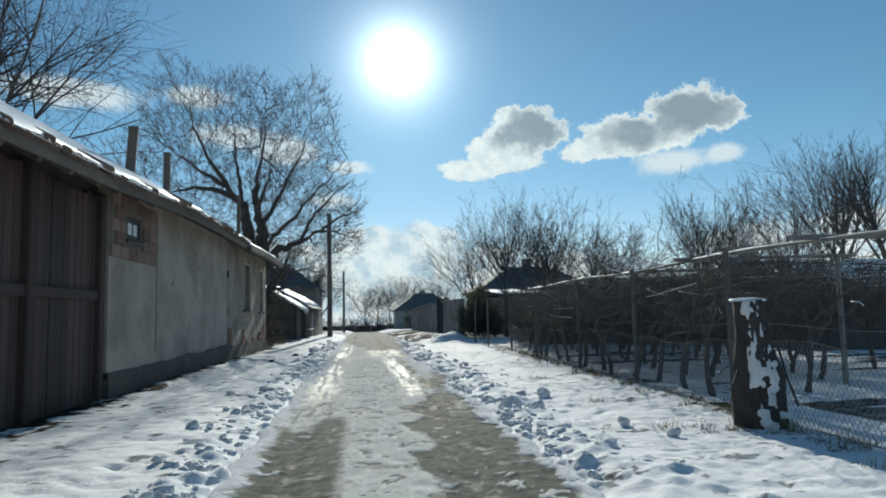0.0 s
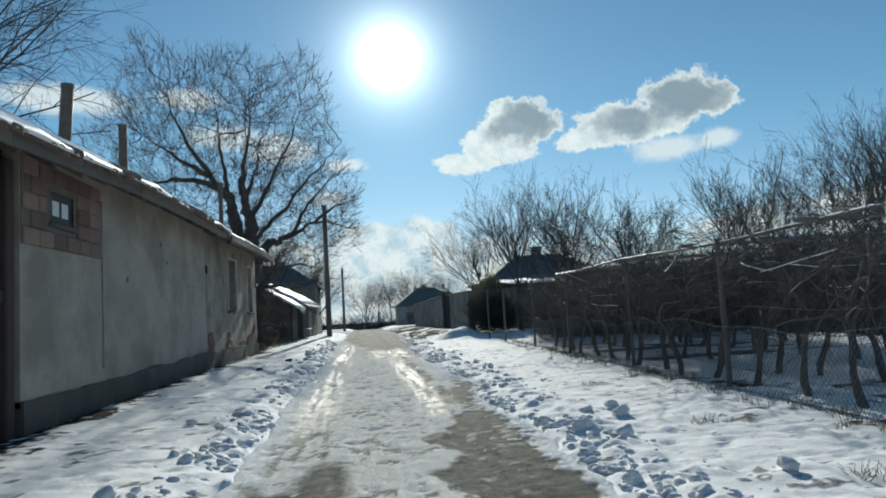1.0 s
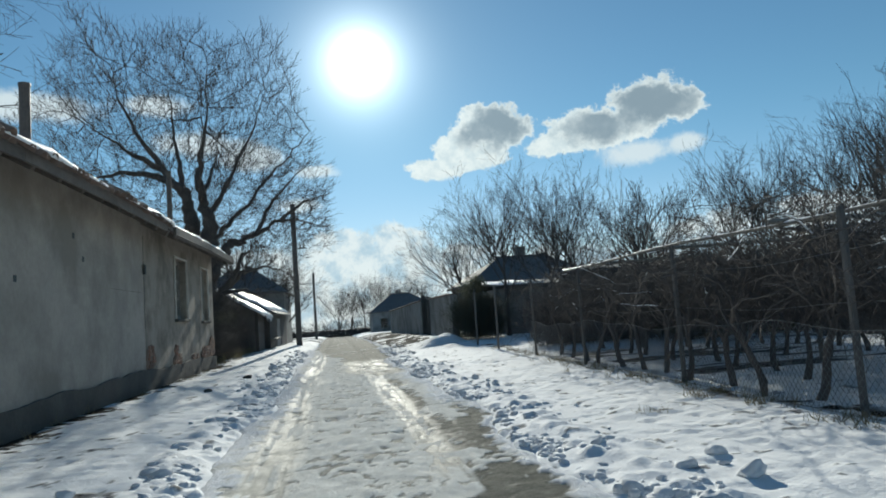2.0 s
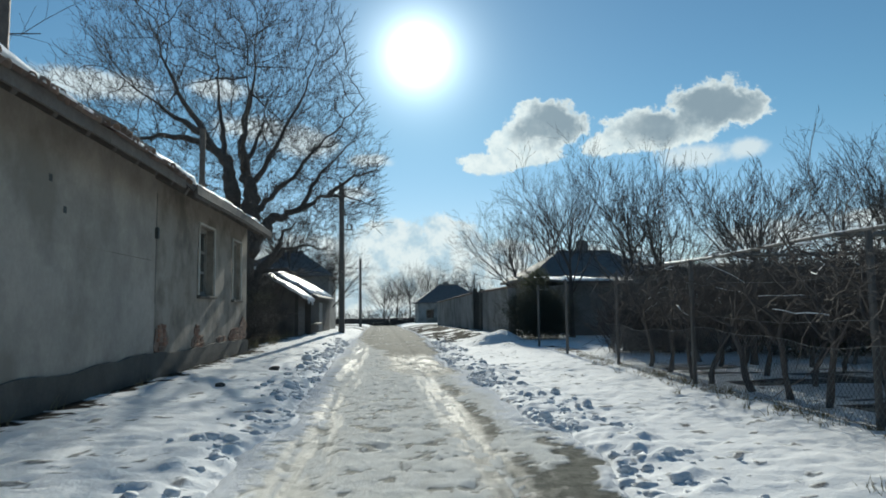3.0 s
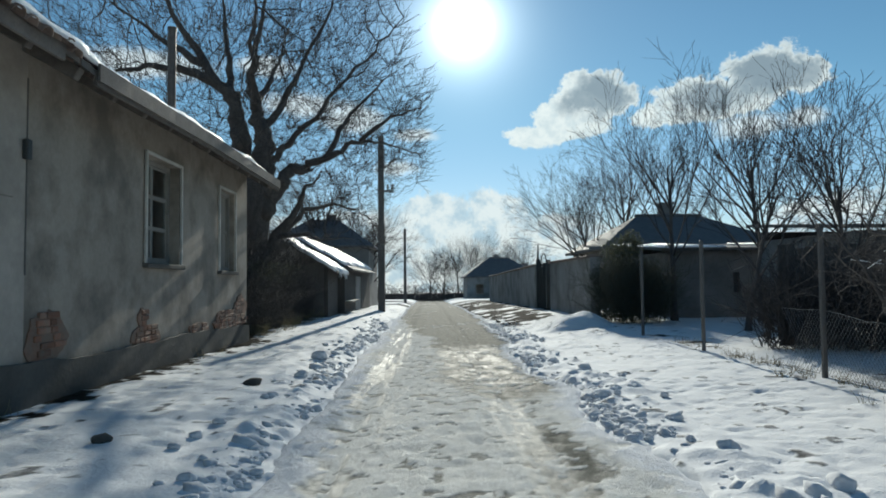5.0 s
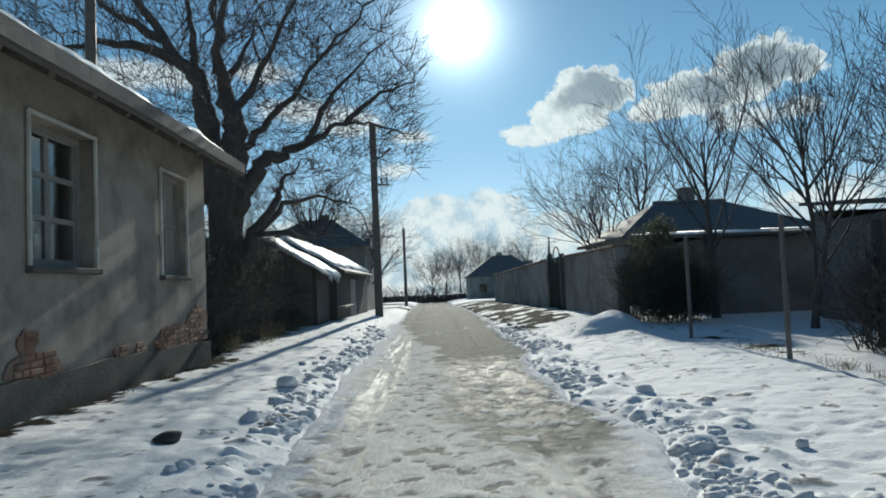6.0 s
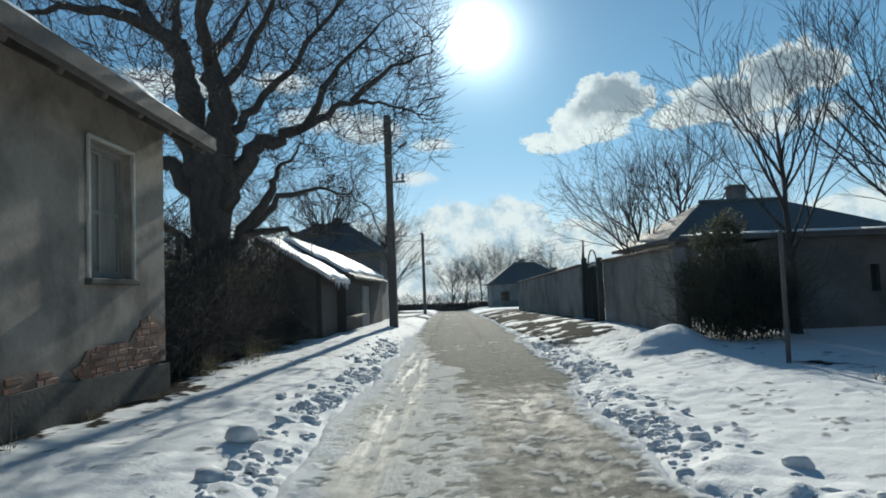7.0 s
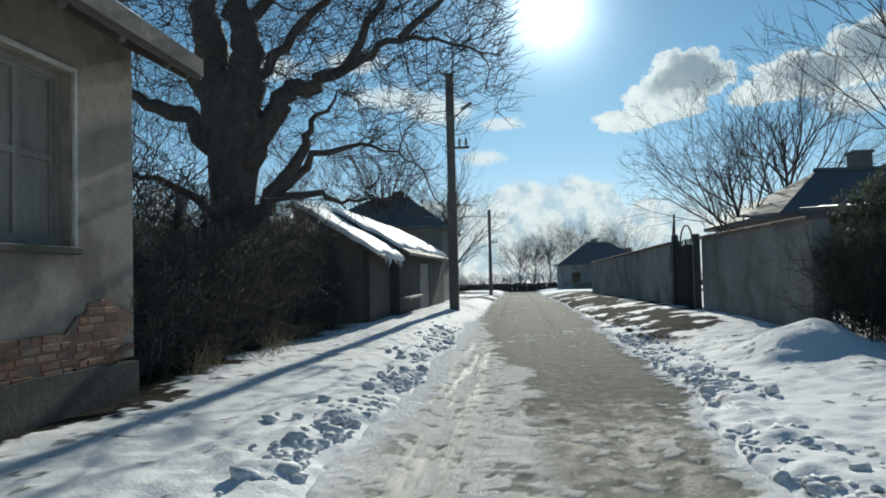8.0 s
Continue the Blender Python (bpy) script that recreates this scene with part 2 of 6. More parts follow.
BRICK = material("red_brick", (0.17, 0.085, 0.055), (0.28, 0.145, 0.095), 6.0, 0.9, 0.6, 50, piece=0.35, stain=(0.22, 0.19, 0.155), stain_scale=5, stain_amount=0.7)
OLDWOOD = material("dark_boards", (0.07, 0.062, 0.056), (0.16, 0.145, 0.13), 3.0, 0.85, 0.6, 30, stretch=(1, 1, 0.15), piece=0.35)
BARNWOOD = material("tarred_barn_boards", (0.045, 0.032, 0.03), (0.105, 0.074, 0.066), 2.0, 0.85, 0.6, 30, stretch=(1, 1, 0.15), piece=0.25)
RAFTER = material("weathered_rafter", (0.1, 0.088, 0.077), (0.2, 0.178, 0.158), 4.0, 0.85, 0.5, 40, piece=0.2)
WHITEWASH = material("whitewash", (0.46, 0.44, 0.40), (0.64, 0.62, 0.57), 5.0, 0.85, 0.4, 40, stain=(0.3, 0.28, 0.24), stain_scale=4)
GREYWOOD = material("grey_wood", (0.16, 0.145, 0.125), (0.30, 0.28, 0.245), 4.0, 0.85, 0.5, 40, stretch=(1, 1, 0.2), piece=0.2)
PAINT = material("old_white_paint", (0.17, 0.16, 0.145), (0.29, 0.275, 0.25), 5.0, 0.7, 0.3, 40, stain=(0.3, 0.27, 0.22), stain_scale=4)
TILE = material("roof_tile", (0.15, 0.105, 0.085), (0.27, 0.20, 0.165), 4.0, 0.85, 0.5, 40, piece=0.3, stain=(0.12, 0.12, 0.10), stain_scale=3)
SLATE = material("dark_roofing", (0.09, 0.09, 0.09), (0.175, 0.17, 0.168), 3.0, 0.8, 0.4, 25)
PIPE = material("rusty_flue", (0.11, 0.085, 0.07), (0.22, 0.18, 0.15), 8.0, 0.6, 0.3, 50, metal=0.5)
POLE = material("concrete_pole", (0.09, 0.087, 0.083), (0.165, 0.158, 0.15), 6.0, 0.85, 0.4, 50, stretch=(1, 1, 0.3))
POST = material("concrete_post", (0.30, 0.29, 0.27), (0.44, 0.42, 0.39), 6.0, 0.9, 0.4, 60)
METAL = material("dull_metal", (0.18, 0.18, 0.18), (0.32, 0.32, 0.31), 8.0, 0.5, 0.15, 60, metal=0.8)
# Paint of gate and frames; also the dark of holes painted as shade.
DARKMETAL_SHADE = material("dark_gate_paint_and_hole_shade", (0.03, 0.035, 0.035), (0.07, 0.075, 0.072), 4.0, 0.6, 0.3, 50)
WALLGREY = material("limewashed_wall", (0.24, 0.235, 0.225), (0.35, 0.34, 0.32), 0.9, 0.9, 0.4, 15, stain=(0.13, 0.125, 0.115), stain_scale=0.7, stain_amount=0.8)
WALLDARK = material("sooty_plaster", (0.17, 0.163, 0.155), (0.28, 0.27, 0.255), 1.1, 0.92, 0.4, 18, stain=(0.07, 0.065, 0.06), stain_scale=0.8)
HEDGE = material("hedge_leaf", (0.075, 0.082, 0.066), (0.15, 0.15, 0.12), 5.0, 0.8, 0.0)
_n = HEDGE.node_tree
_t, _x = _n.nodes.new("ShaderNodeBsdfTranslucent"), _n.nodes.new("ShaderNodeMixShader")
_x.inputs[0].default_value, _t.inputs[0].default_value = 0.4, (0.13, 0.14, 0.09, 1)
_n.links.new(_n.nodes["Principled BSDF"].outputs[0], _x.inputs[1]), _n.links.new(_t.outputs[0], _x.inputs[2])
_n.links.new(_x.outputs[0], _n.nodes["Material Output"].inputs[0])
GRASS = material("dry_grass", (0.15, 0.125, 0.07), (0.29, 0.25, 0.15), 4.0, 0.9, 0.0)
ICICLE = material("icicle", (0.75, 0.8, 0.85), (0.85, 0.88, 0.9), 8.0, 0.15, 0.1, 30, spec=0.6)
CURTAIN = material("curtain", (0.45, 0.46, 0.45), (0.62, 0.62, 0.6), 6.0, 0.9, 0.2, 50, stretch=(1, 3, 0.2))
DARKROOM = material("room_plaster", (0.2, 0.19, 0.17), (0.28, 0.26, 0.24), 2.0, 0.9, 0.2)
GLASS = bpy.data.materials.new("window_glass")
GLASS.use_nodes = True
_g = GLASS.node_tree.nodes["Principled BSDF"]
_g.inputs["Base Color"].default_value, _g.inputs["Roughness"].default_value = (0.9, 0.95, 0.95, 1), 0.03
_g.inputs["Transmission Weight"].default_value, _g.inputs["IOR"].default_value = 1.0, 1.45


# ---- building blocks ----
class Geo:
    """Collects vertices and faces of one part."""

    def __init__(self):
        self.v, self.f = [], []

    def box(self, lo, hi, bevel=0.01, turn=None, at=None):
        """A box from corner to corner with chamfered edges."""
        n = len(self.v)
        lo, hi = np.array(lo, float), np.array(hi, float)
        c, h = (lo + hi) / 2, np.abs(hi - lo) / 2
        b = min(bevel, h.min() * 0.6)
        pts = []
        for axis in range(3):
            for s in (-1, 1):
                for u, w in ((-1, -1), (1, -1), (1, 1), (-1, 1)):
                    p = np.zeros(3)
                    o = [i for i in range(3) if i != axis]
                    p[axis], p[o[0]], p[o[1]] = s * h[axis], u * (h[o[0]] - b), w * (h[o[1]] - b)
                    pts.append(p)
        bm = bmesh.new()
        for p in pts:
            bm.verts.new(p)
        bmesh.ops.convex_hull(bm, input=bm.verts[:])
        bmesh.ops.dissolve_limit(bm, angle_limit=0.01, verts=bm.verts[:], edges=bm.edges[:])
        bm.verts.index_update()
        for v in bm.verts:
            q = Vector(v.co)
            if turn is not None:
                q = turn @ q
            self.v.append(tuple(q + Vector(c if at is None else at)))
        self.f += [tuple(n + v.index for v in f.verts) for f in bm.faces]
        bm.free()
        return self

    def tube(self, pts, radii, sides=6, cap=True):
        n, k = len(self.v), len(pts)
        pts = [Vector(p) for p in pts]
        side = None
        for i, p in enumerate(pts):
            d = (pts[min(i + 1, k - 1)] - pts[max(i - 1, 0)]).normalized()
            if side is None:
                side = d.orthogonal().normalized()
            side = (side - d * side.dot(d)).normalized()
            other = d.cross(side)
            for j in range(sides):
                a = 2 * math.pi * j / sides
                self.v.append(tuple(p + (side * math.cos(a) + other * math.sin(a)) * radii[i]))
        for i in range(k - 1):
            for j in range(sides):
                a, b = n + i * sides + j, n + i * sides + (j + 1) % sides
                self.f.append((a, b, b + sides, a + sides))
        if cap:
            self.f.append(tuple(n + j for j in range(sides))[::-1])
            self.f.append(tuple(n + (k - 1) * sides + j for j in range(sides)))
        return self

    def quad(self, *pts):
        n = len(self.v)
        self.v += [tuple(p) for p in pts]
        self.f.append(tuple(range(n, n + len(pts))))
        return self

    def prism(self, outline, axis, a, b):
        """A flat outline of (u, w) pairs drawn out along an axis."""
        n, k = len(self.v), len(outline)
        for s in (a, b):
            for u, w in outline:
                self.v.append((s, u, w) if axis == "x" else (u, s, w) if axis == "y" else (u, w, s))
        self.f.append(tuple(range(n, n + k)))
        self.f.append(tuple(range(n + 2 * k - 1, n + k - 1, -1)))
        for i in range(k):
            j = (i + 1) % k
            self.f.append((n + i, n + j, n + k + j, n + k + i))
        return self

    def wall(self, x0, x1, y0, y1, z0, z1, holes=(), along="y"):
        """A wall with thickness and openings (a0, a1, z0, z1) right through it."""
        A = sorted({y0, y1, *[h[0] for h in holes], *[h[1] for h in holes]})
        Z = sorted({z0, z1, *[h[2] for h in holes], *[h[3] for h in holes]})
        solid = {}
        for i in range(len(A) - 1):
            for j in range(len(Z) - 1):
                ca, cz = (A[i] + A[i + 1]) / 2, (Z[j] + Z[j + 1]) / 2
                solid[i, j] = not any(h[0] < ca < h[1] and h[2] < cz < h[3] for h in holes)
        P = (lambda x, a, z: (x, a, z)) if along == "y" else (lambda x, a, z: (a, x, z))
        for (i, j), s in solid.items():
            if not s:
                continue
            a0, a1, b0, b1 = A[i], A[i + 1], Z[j], Z[j + 1]
            self.quad(P(x0, a0, b0), P(x0, a0, b1), P(x0, a1, b1), P(x0, a1, b0))
            self.quad(P(x1, a0, b0), P(x1, a1, b0), P(x1, a1, b1), P(x1, a0, b1))
            for (di, dj), e in (((-1, 0), ((a0, b0), (a0, b1))), ((1, 0), ((a1, b1), (a1, b0))), ((0, -1), ((a1, b0), (a0, b0))), ((0, 1), ((a0, b1), (a1, b1)))):
                if not solid.get((i + di, j + dj), False):
                    (p, q), (r, t) = e
                    self.quad(P(x0, p, q), P(x1, p, q), P(x1, r, t), P(x0, r, t))
        return self

    def mesh(self, name, mat, smooth=False):
        me = bpy.data.meshes.new(name)
        me.from_pydata(self.v, [], self.f)
        bm = bmesh.new()
        bm.from_mesh(me)
        bmesh.ops.recalc_face_normals(bm, faces=bm.faces[:])
        bm.to_mesh(me)
        bm.free()
        me.materials.append(mat)
        if smooth:
            me.shade_smooth()
        return me


def quick_mesh(name, geo, mat, smooth=True):
    """The same for large meshes, whose faces are wound the right way already."""
    me = bpy.data.meshes.new(name)
    me.from_pydata(geo.v, [], geo.f)
    me.materials.append(mat)
    if smooth:
        me.shade_smooth()
    return me


def thing(name, at, label, category, group="", kind=""):
    ob = new(name)
    ob.location, ob.empty_display_size = at, 0.2
    return tagged(ob, label, category, group, kind)


def part(name, geo, mat, parent, label="", smooth=False, at=None):
    """One mesh under a thing or a part; its geometry is given about the thing's base."""
    me = geo if isinstance(geo, bpy.types.Mesh) else geo.mesh(name, mat, smooth)
    ob = new(name, me)
    ob.parent = parent
    if at is not None:
        ob.location = at
    return tagged(ob, label)


def solo(name, geo, mat, at, label, category, group="", kind="", smooth=False):
    """A thing that is one mesh."""
    me = geo if isinstance(geo, bpy.types.Mesh) else geo.mesh(name, mat, smooth)
    ob = new(name, me)
    ob.location = at
    return tagged(ob, label, category, group, kind)


def rock(seed, size, flat=0.7, detail=2, rough=0.25):
    """A lump: a sphere pushed about by noise, flattened below."""
    bm = bmesh.new()
    bmesh.ops.create_icosphere(bm, subdivisions=detail, radius=1)
    g = Geo()
    for v in bm.verts:
        p = v.co + noise.noise_vector(v.co * 1.3 + Vector((seed * 7.1, seed * 3.3, 0))) * rough * 1.6 + noise.noise_vector(v.co * 3.1 + Vector((seed, 0, 9))) * rough * 0.5
        g.v.append((p.x * size, p.y * size, max(p.z, -0.45) * size * flat))
    g.f = [tuple(v.index for v in f.verts) for f in bm.faces]
    bm.free()
    return g


# ---- lie of the land ----
_tab = np.random.RandomState(5).rand(512, 512)


def vnoise(x, y):
    xi, yi = np.floor(x).astype(int), np.floor(y).astype(int)
    u, w = x - xi, y - yi
    u, w = u * u * (3 - 2 * u), w * w * (3 - 2 * w)
    T = lambda a, b: _tab[a % 512, b % 512]
    return (T(xi, yi) * (1 - u) + T(xi + 1, yi) * u) * (1 - w) + (T(xi, yi + 1) * (1 - u) + T(xi + 1, yi + 1) * u) * w - 0.5


def fbm(x, y, scale, octaves=4, gain=0.5):
    out, amp = 0.0, 1.0
    for i in range(octaves):
        out = out + amp * vnoise(x / scale + 31.7 * i, y / scale + 17.3 * i)
        scale, amp = scale * 0.5, amp * gain
    return out


def sstep(a, b, x):
    t = np.clip((x - a) / (b - a), 0, 1)
    return t * t * (3 - 2 * t)


def base_z(y):
    return np.interp(y, [-60, 0, 20, 30, 40, 60, 95, 400, 3000], [-0.06, -0.08, -0.16, -0.30, -0.40, -0.62, -1.2, -5.3, -41])


def edge_left(y):
    return np.interp(y, [0, 15, 35, 60], [-1.12, -1.12, -1.32, -1.4]) + 0.3 * fbm(y, y * 0 + 3.0, 2.1, 5, 0.6)


def edge_right(y):
    return np.interp(y, [0, 10, 25, 36, 50], [1.58, 1.6, 1.62, 2.05, 2.35]) + 0.36 * fbm(y, y * 0 + 9.0, 1.9, 5, 0.6)


def verge(x, y):
    """How far the ground beside the road lies above it."""
    left = np.interp(y, [0, 20, 30, 45, 60], [0.07, 0.09, 0.16, 0.30, 0.2])
    right = np.interp(y, [0, 20, 30, 38, 60], [0.03, 0.05, 0.16, 0.40, 0.35])
    L = left * sstep(-1.2, -2.4, x) + 0.04 * sstep(-1.2, -1.6, x)
    R = right * sstep(1.7, 4.6, x) + 0.03 * sstep(1.6, 2.1, x)
    return np.where(x < 0.2, L, R)


def land(x, y):
    """The height of the ground without its small relief, for things to stand on."""
    return float(base_z(y) + verge(np.float64(x), np.float64(y)))


def grid_mesh(name, X, Y, Z, mat, masks):
    ny, nx = Z.shape
    XX, YY = np.meshgrid(X, Y)
    me = bpy.data.meshes.new(name)
    idx = np.arange(nx * ny).reshape(ny, nx)
    faces = np.stack([idx[:-1, :-1], idx[:-1, 1:], idx[1:, 1:], idx[1:, :-1]], -1).reshape(-1, 4)
    me.vertices.add(nx * ny)
    me.vertices.foreach_set("co", np.stack([XX, YY, Z], -1).astype(np.float32).ravel())
    me.loops.add(faces.size)
    me.loops.foreach_set("vertex_index", faces.ravel().astype(np.int32))
    me.polygons.add(len(faces))
    me.polygons.foreach_set("loop_start", np.arange(0, faces.size, 4, dtype=np.int32))
    me.update(calc_edges=True)
    for key, val in masks.items():
        me.attributes.new(key, "FLOAT", "POINT").data.foreach_set("value", val.astype(np.float32).ravel())
    me.materials.append(mat)
    me.shade_smooth()
    return me


def dents(X, Y, Z, rows):
    """Presses small hollows or bumps (x, y, radius x, radius y, height) into a height field."""
    for x, y, rx, ry, h in rows:
        i0, i1 = np.searchsorted(X, (x - 2.2 * rx, x + 2.2 * rx))
        j0, j1 = np.searchsorted(Y, (y - 2.2 * ry, y + 2.2 * ry))
        if i1 > i0 and j1 > j0:
            gx, gy = np.meshgrid((X[i0:i1] - x) / rx, (Y[j0:j1] - y) / ry)
            Z[j0:j1, i0:i1] += h * np.exp(-(gx ** 2 + gy ** 2) ** 1.5)


def steps(*spans):
    out = []
    for a, b, d in spans:
        out.append(np.arange(a, b - d * 0.5, d))
    return np.concatenate([*out, [spans[-1][1]]])


rs = np.random.RandomState(11)
GX = steps((-900, -100, 200), (-100, -20, 8), (-20, -4.6, 0.5), (-4.6, 5.6, 0.045), (5.6, 16, 0.16), (16, 40, 2), (40, 100, 10), (100, 900, 200))
GY = steps((-80, -8, 6), (-8, 2, 0.4), (2, 24, 0.05), (24, 38, 0.075), (38, 62, 0.2), (62, 110, 1.2), (110, 300, 10), (300, 3000, 150))
XX, YY = np.meshgrid(GX, GY)
inside = sstep(edge_left(YY) - 0.05, edge_left(YY) + 0.12, XX) * sstep(edge_right(YY) + 0.05, edge_right(YY) - 0.12, XX)
near_w = np.where((np.abs(XX) < 20) & (YY < 70), 1.0, 0.3)
GZ = base_z(YY) + verge(XX, YY) + near_w * (0.035 * fbm(XX, YY, 2.6, 3) + 0.014 * fbm(XX * 0.7, YY, 0.42, 3) + 0.012 * fbm(XX * 0.8, YY, 0.17, 2))
drift = np.exp(-((XX - edge_left(YY) + 0.35) / 0.3) ** 2) * 0.06 + np.exp(-((XX - edge_right(YY) - 0.42) / 0.36) ** 2) * 0.09
GZ += drift * 0.4 * (0.5 + 1.6 * np.clip(fbm(XX, YY, 0.55, 4, 0.6) + 0.3, 0, 1.2)) * (YY < 60)
rows = []
for _ in range(7500):
    left = rs.rand() < 0.42
    x = rs.uniform(-3.5, -1.7) if left else rs.uniform(2.3, 5.2)
    big_dent = rs.rand() < 0.05
    rows.append((x, rs.uniform(2, 38), rs.uniform(0.045, 0.08) * (1.6 if big_dent else 1), rs.uniform(0.04, 0.065) * (1.4 if big_dent else 1), rs.uniform(-0.02, 0.003)))
for _ in range(1500):
    left = rs.rand() < 0.4
    y = rs.uniform(3, 44)
    x = float(edge_left(np.array([y]))[0]) - abs(rs.normal(0.25, 0.2)) if left else float(edge_right(np.array([y]))[0]) + abs(rs.normal(0.4, 0.28))
    s = rs.uniform(0.05, 0.1)
    rows.append((x, y, s, s, rs.uniform(0.008, 0.035)))
rows += [(4.0, 33.0, 0.75, 0.7, 0.30), (4.5, 33.6, 0.5, 0.6, 0.14), (3.55, 32.3, 0.4, 0.4, 0.12)]
dents(GX, GY, GZ, rows)
GZ -= inside * 0.2
n1 = fbm(XX, YY, 1.2, 5, 0.6)
# Bare soil at the house foot; its dark also paints the shade by the plinth.
house_soil_shade = sstep(-3.64, -3.78, XX + 0.6 * fbm(XX, YY, 0.4, 5, 0.7)) * (YY < 30) + sstep(-3.95, -4.2, XX + 0.7 * fbm(XX, YY, 0.5, 5, 0.7) + 0.02 * (YY - 30)) * (YY >= 30)
muddy = sstep(-0.05, 0.15, n1 + 0.5 * sstep(36, 41, YY) - 0.3) * sstep(34.0, 37, YY) * (XX > 2.3) * (XX < 5.2) * (YY < 70)
garden = sstep(0.08, 0.2, fbm(XX * 0.7, YY * 2.0, 1.4, 4)) * (XX > 5.3) * sstep(25, 21, YY) * 0.7
fence_foot = sstep(0.10, 0.28, n1) * np.exp(-((XX - 4.25 - 0.035 * YY) / 0.35) ** 2) * (YY < 30)
far_soil = sstep(0.0, 0.3, fbm(XX, YY, 14, 4)) * (YY > 64) * 0.8
bits = sstep(0.44, 0.52, fbm(XX, YY, 0.22, 3, 0.7)) * (np.abs(XX) < 6) * 0.6
soil = np.clip(house_soil_shade * (XX > -12) + muddy + garden + fence_foot + far_soil + bits, 0, 1)
ground = new("ground", grid_mesh("ground", GX, GY, GZ, GROUND, {"soil": soil}))
tagged(ground, "trodden snow over soil on both verges of the lane", "ground", kind="structure")

RX = steps((-2.1, 3.0, 0.035))
RY = steps((-60, -2, 1.0), (-2, 36, 0.06), (36, 62, 0.15), (62, 130, 1.0))
XX, YY = np.meshgrid(RX, RY)
lump = fbm(XX, YY * 0.8, 0.35, 4, 0.6)
crumb = fbm(XX, YY, 0.16, 3, 0.7)
streak = fbm(XX, YY * 0.04, 0.09, 3, 0.8)
big = fbm(XX, YY, 1.5, 4, 0.55)
rut_l, rut_r = np.exp(-((XX + 0.72) / 0.2) ** 2), np.exp(-((XX - 0.86) / 0.2) ** 2)
wob = 0.35 * fbm(XX, YY, 0.9, 4, 0.6)
bare = sstep(-0.12, 0.1, (XX - 0.52) * 0.8 + wob - 0.11 * np.maximum(YY - 9.0, 0)) * (YY < 30)
bare = np.maximum(bare, 0.8 * np.exp(-((XX - 1.05 + 0.2 * wob) / 0.15) ** 4) * sstep(22.5, 20, YY + 4 * wob) * sstep(-0.4, -0.15, crumb + big))
bare = np.maximum(bare, np.exp(-((XX + 0.62) / 0.42) ** 4) * sstep(9.6, 8.0, YY + 4 * wob))
bare = np.maximum(bare, sstep(27.5, 30, YY + 5 * wob) * sstep(-0.2, 0.12, XX - 0.15 + wob * 1.5 + 0.09 * np.maximum(YY - 30, 0)) * (XX < 2.2))
bare = np.maximum(bare, sstep(-0.34, -0.1, crumb + 0.6 * big + 0.1) * sstep(20.5, 24.0, YY + 3 * wob) * sstep(32, 30, YY) * np.exp(-((XX - 0.95 + 0.3 * wob) / 0.85) ** 4))
bare = np.clip(bare * sstep(-0.42, -0.2, 0.6 * crumb + 0.7 * big + 0.2 * sstep(18, 24, YY)), 0, 1)
bare = np.maximum(bare, 0.6 * sstep(0.2, 0.32, crumb + 0.2 * lump) * sstep(1.5, 1.0, np.abs(XX - 0.1)))
bare = np.maximum(bare, 0.6 * sstep(0.1, 0.3, streak + 0.3 * crumb) * np.exp(-((XX + 0.7) / 0.3) ** 4) * sstep(16, 12, YY))
bare = np.maximum(bare, 0.45 * sstep(0.15, 0.3, streak + 0.2 * crumb) * np.maximum(rut_l, rut_r))
XE = XX + 0.22 * crumb + 0.25 * wob
bare *= sstep(edge_left(YY) + 0.0, edge_left(YY) + 0.2, XE) * sstep(edge_right(YY) + 0.02, edge_right(YY) - 0.22, XE)
XS = XX + 0.1 * crumb + 0.12 * wob
# Icy wet stretches whose glints are light specks of colour.
ice_glint = np.exp(-((XS - 0.84) / 0.19) ** 4) * sstep(10.5, 12, YY + 3 * wob) * sstep(21.5, 19, YY + 3 * wob) * sstep(-0.2, 0.12, 0.8 * crumb + 0.7 * streak + 0.3 * lump) * 0.8
ice_glint = np.maximum(ice_glint, (0.3 + 0.4 * sstep(-0.1, 0.2, crumb + 0.3 * big)) * sstep(21.5, 24, YY + 2 * wob) * sstep(31, 28, YY + 3 * wob) * np.exp(-((XX - 0.85) / 0.75) ** 4))
glaze_glare = np.exp(-((XS + 0.72) / 0.27) ** 4) * sstep(9.5, 12, YY + 3 * wob) * sstep(40, 34, YY) * sstep(-0.12, 0.12, streak + 0.12 * crumb + 0.15 * big)
# Right rut: the pale stripe is the sun's glare put into the colour.
glaze_glare = np.maximum(glaze_glare, 0.9 * np.exp(-((XS - 0.8) / 0.24) ** 4) * sstep(11, 13, YY + 3 * wob) * sstep(24, 21, YY + 3 * wob) * sstep(-0.02, 0.2, streak + 0.5 * crumb))
glaze_glare = np.clip(glaze_glare, 0, 1)
ice_glint = np.clip(np.maximum(ice_glint, 0.5 * bare * (YY < 30) * sstep(0.3, 0.45, crumb + 0.3 * lump)), 0, 1)
out = 1 - sstep(edge_left(YY) - 0.25, edge_left(YY) + 0.02, XX) * sstep(edge_right(YY) + 0.25, edge_right(YY) - 0.02, XX)
RZ = base_z(YY) + 0.025 - 0.035 * (rut_l + rut_r) + (0.006 * lump + 0.009 * crumb + 0.006 * streak) * (1 - 0.6 * bare) + 0.014 * streak * np.maximum(rut_l, rut_r) + 0.02 * big - 0.02 * bare - 0.25 * out
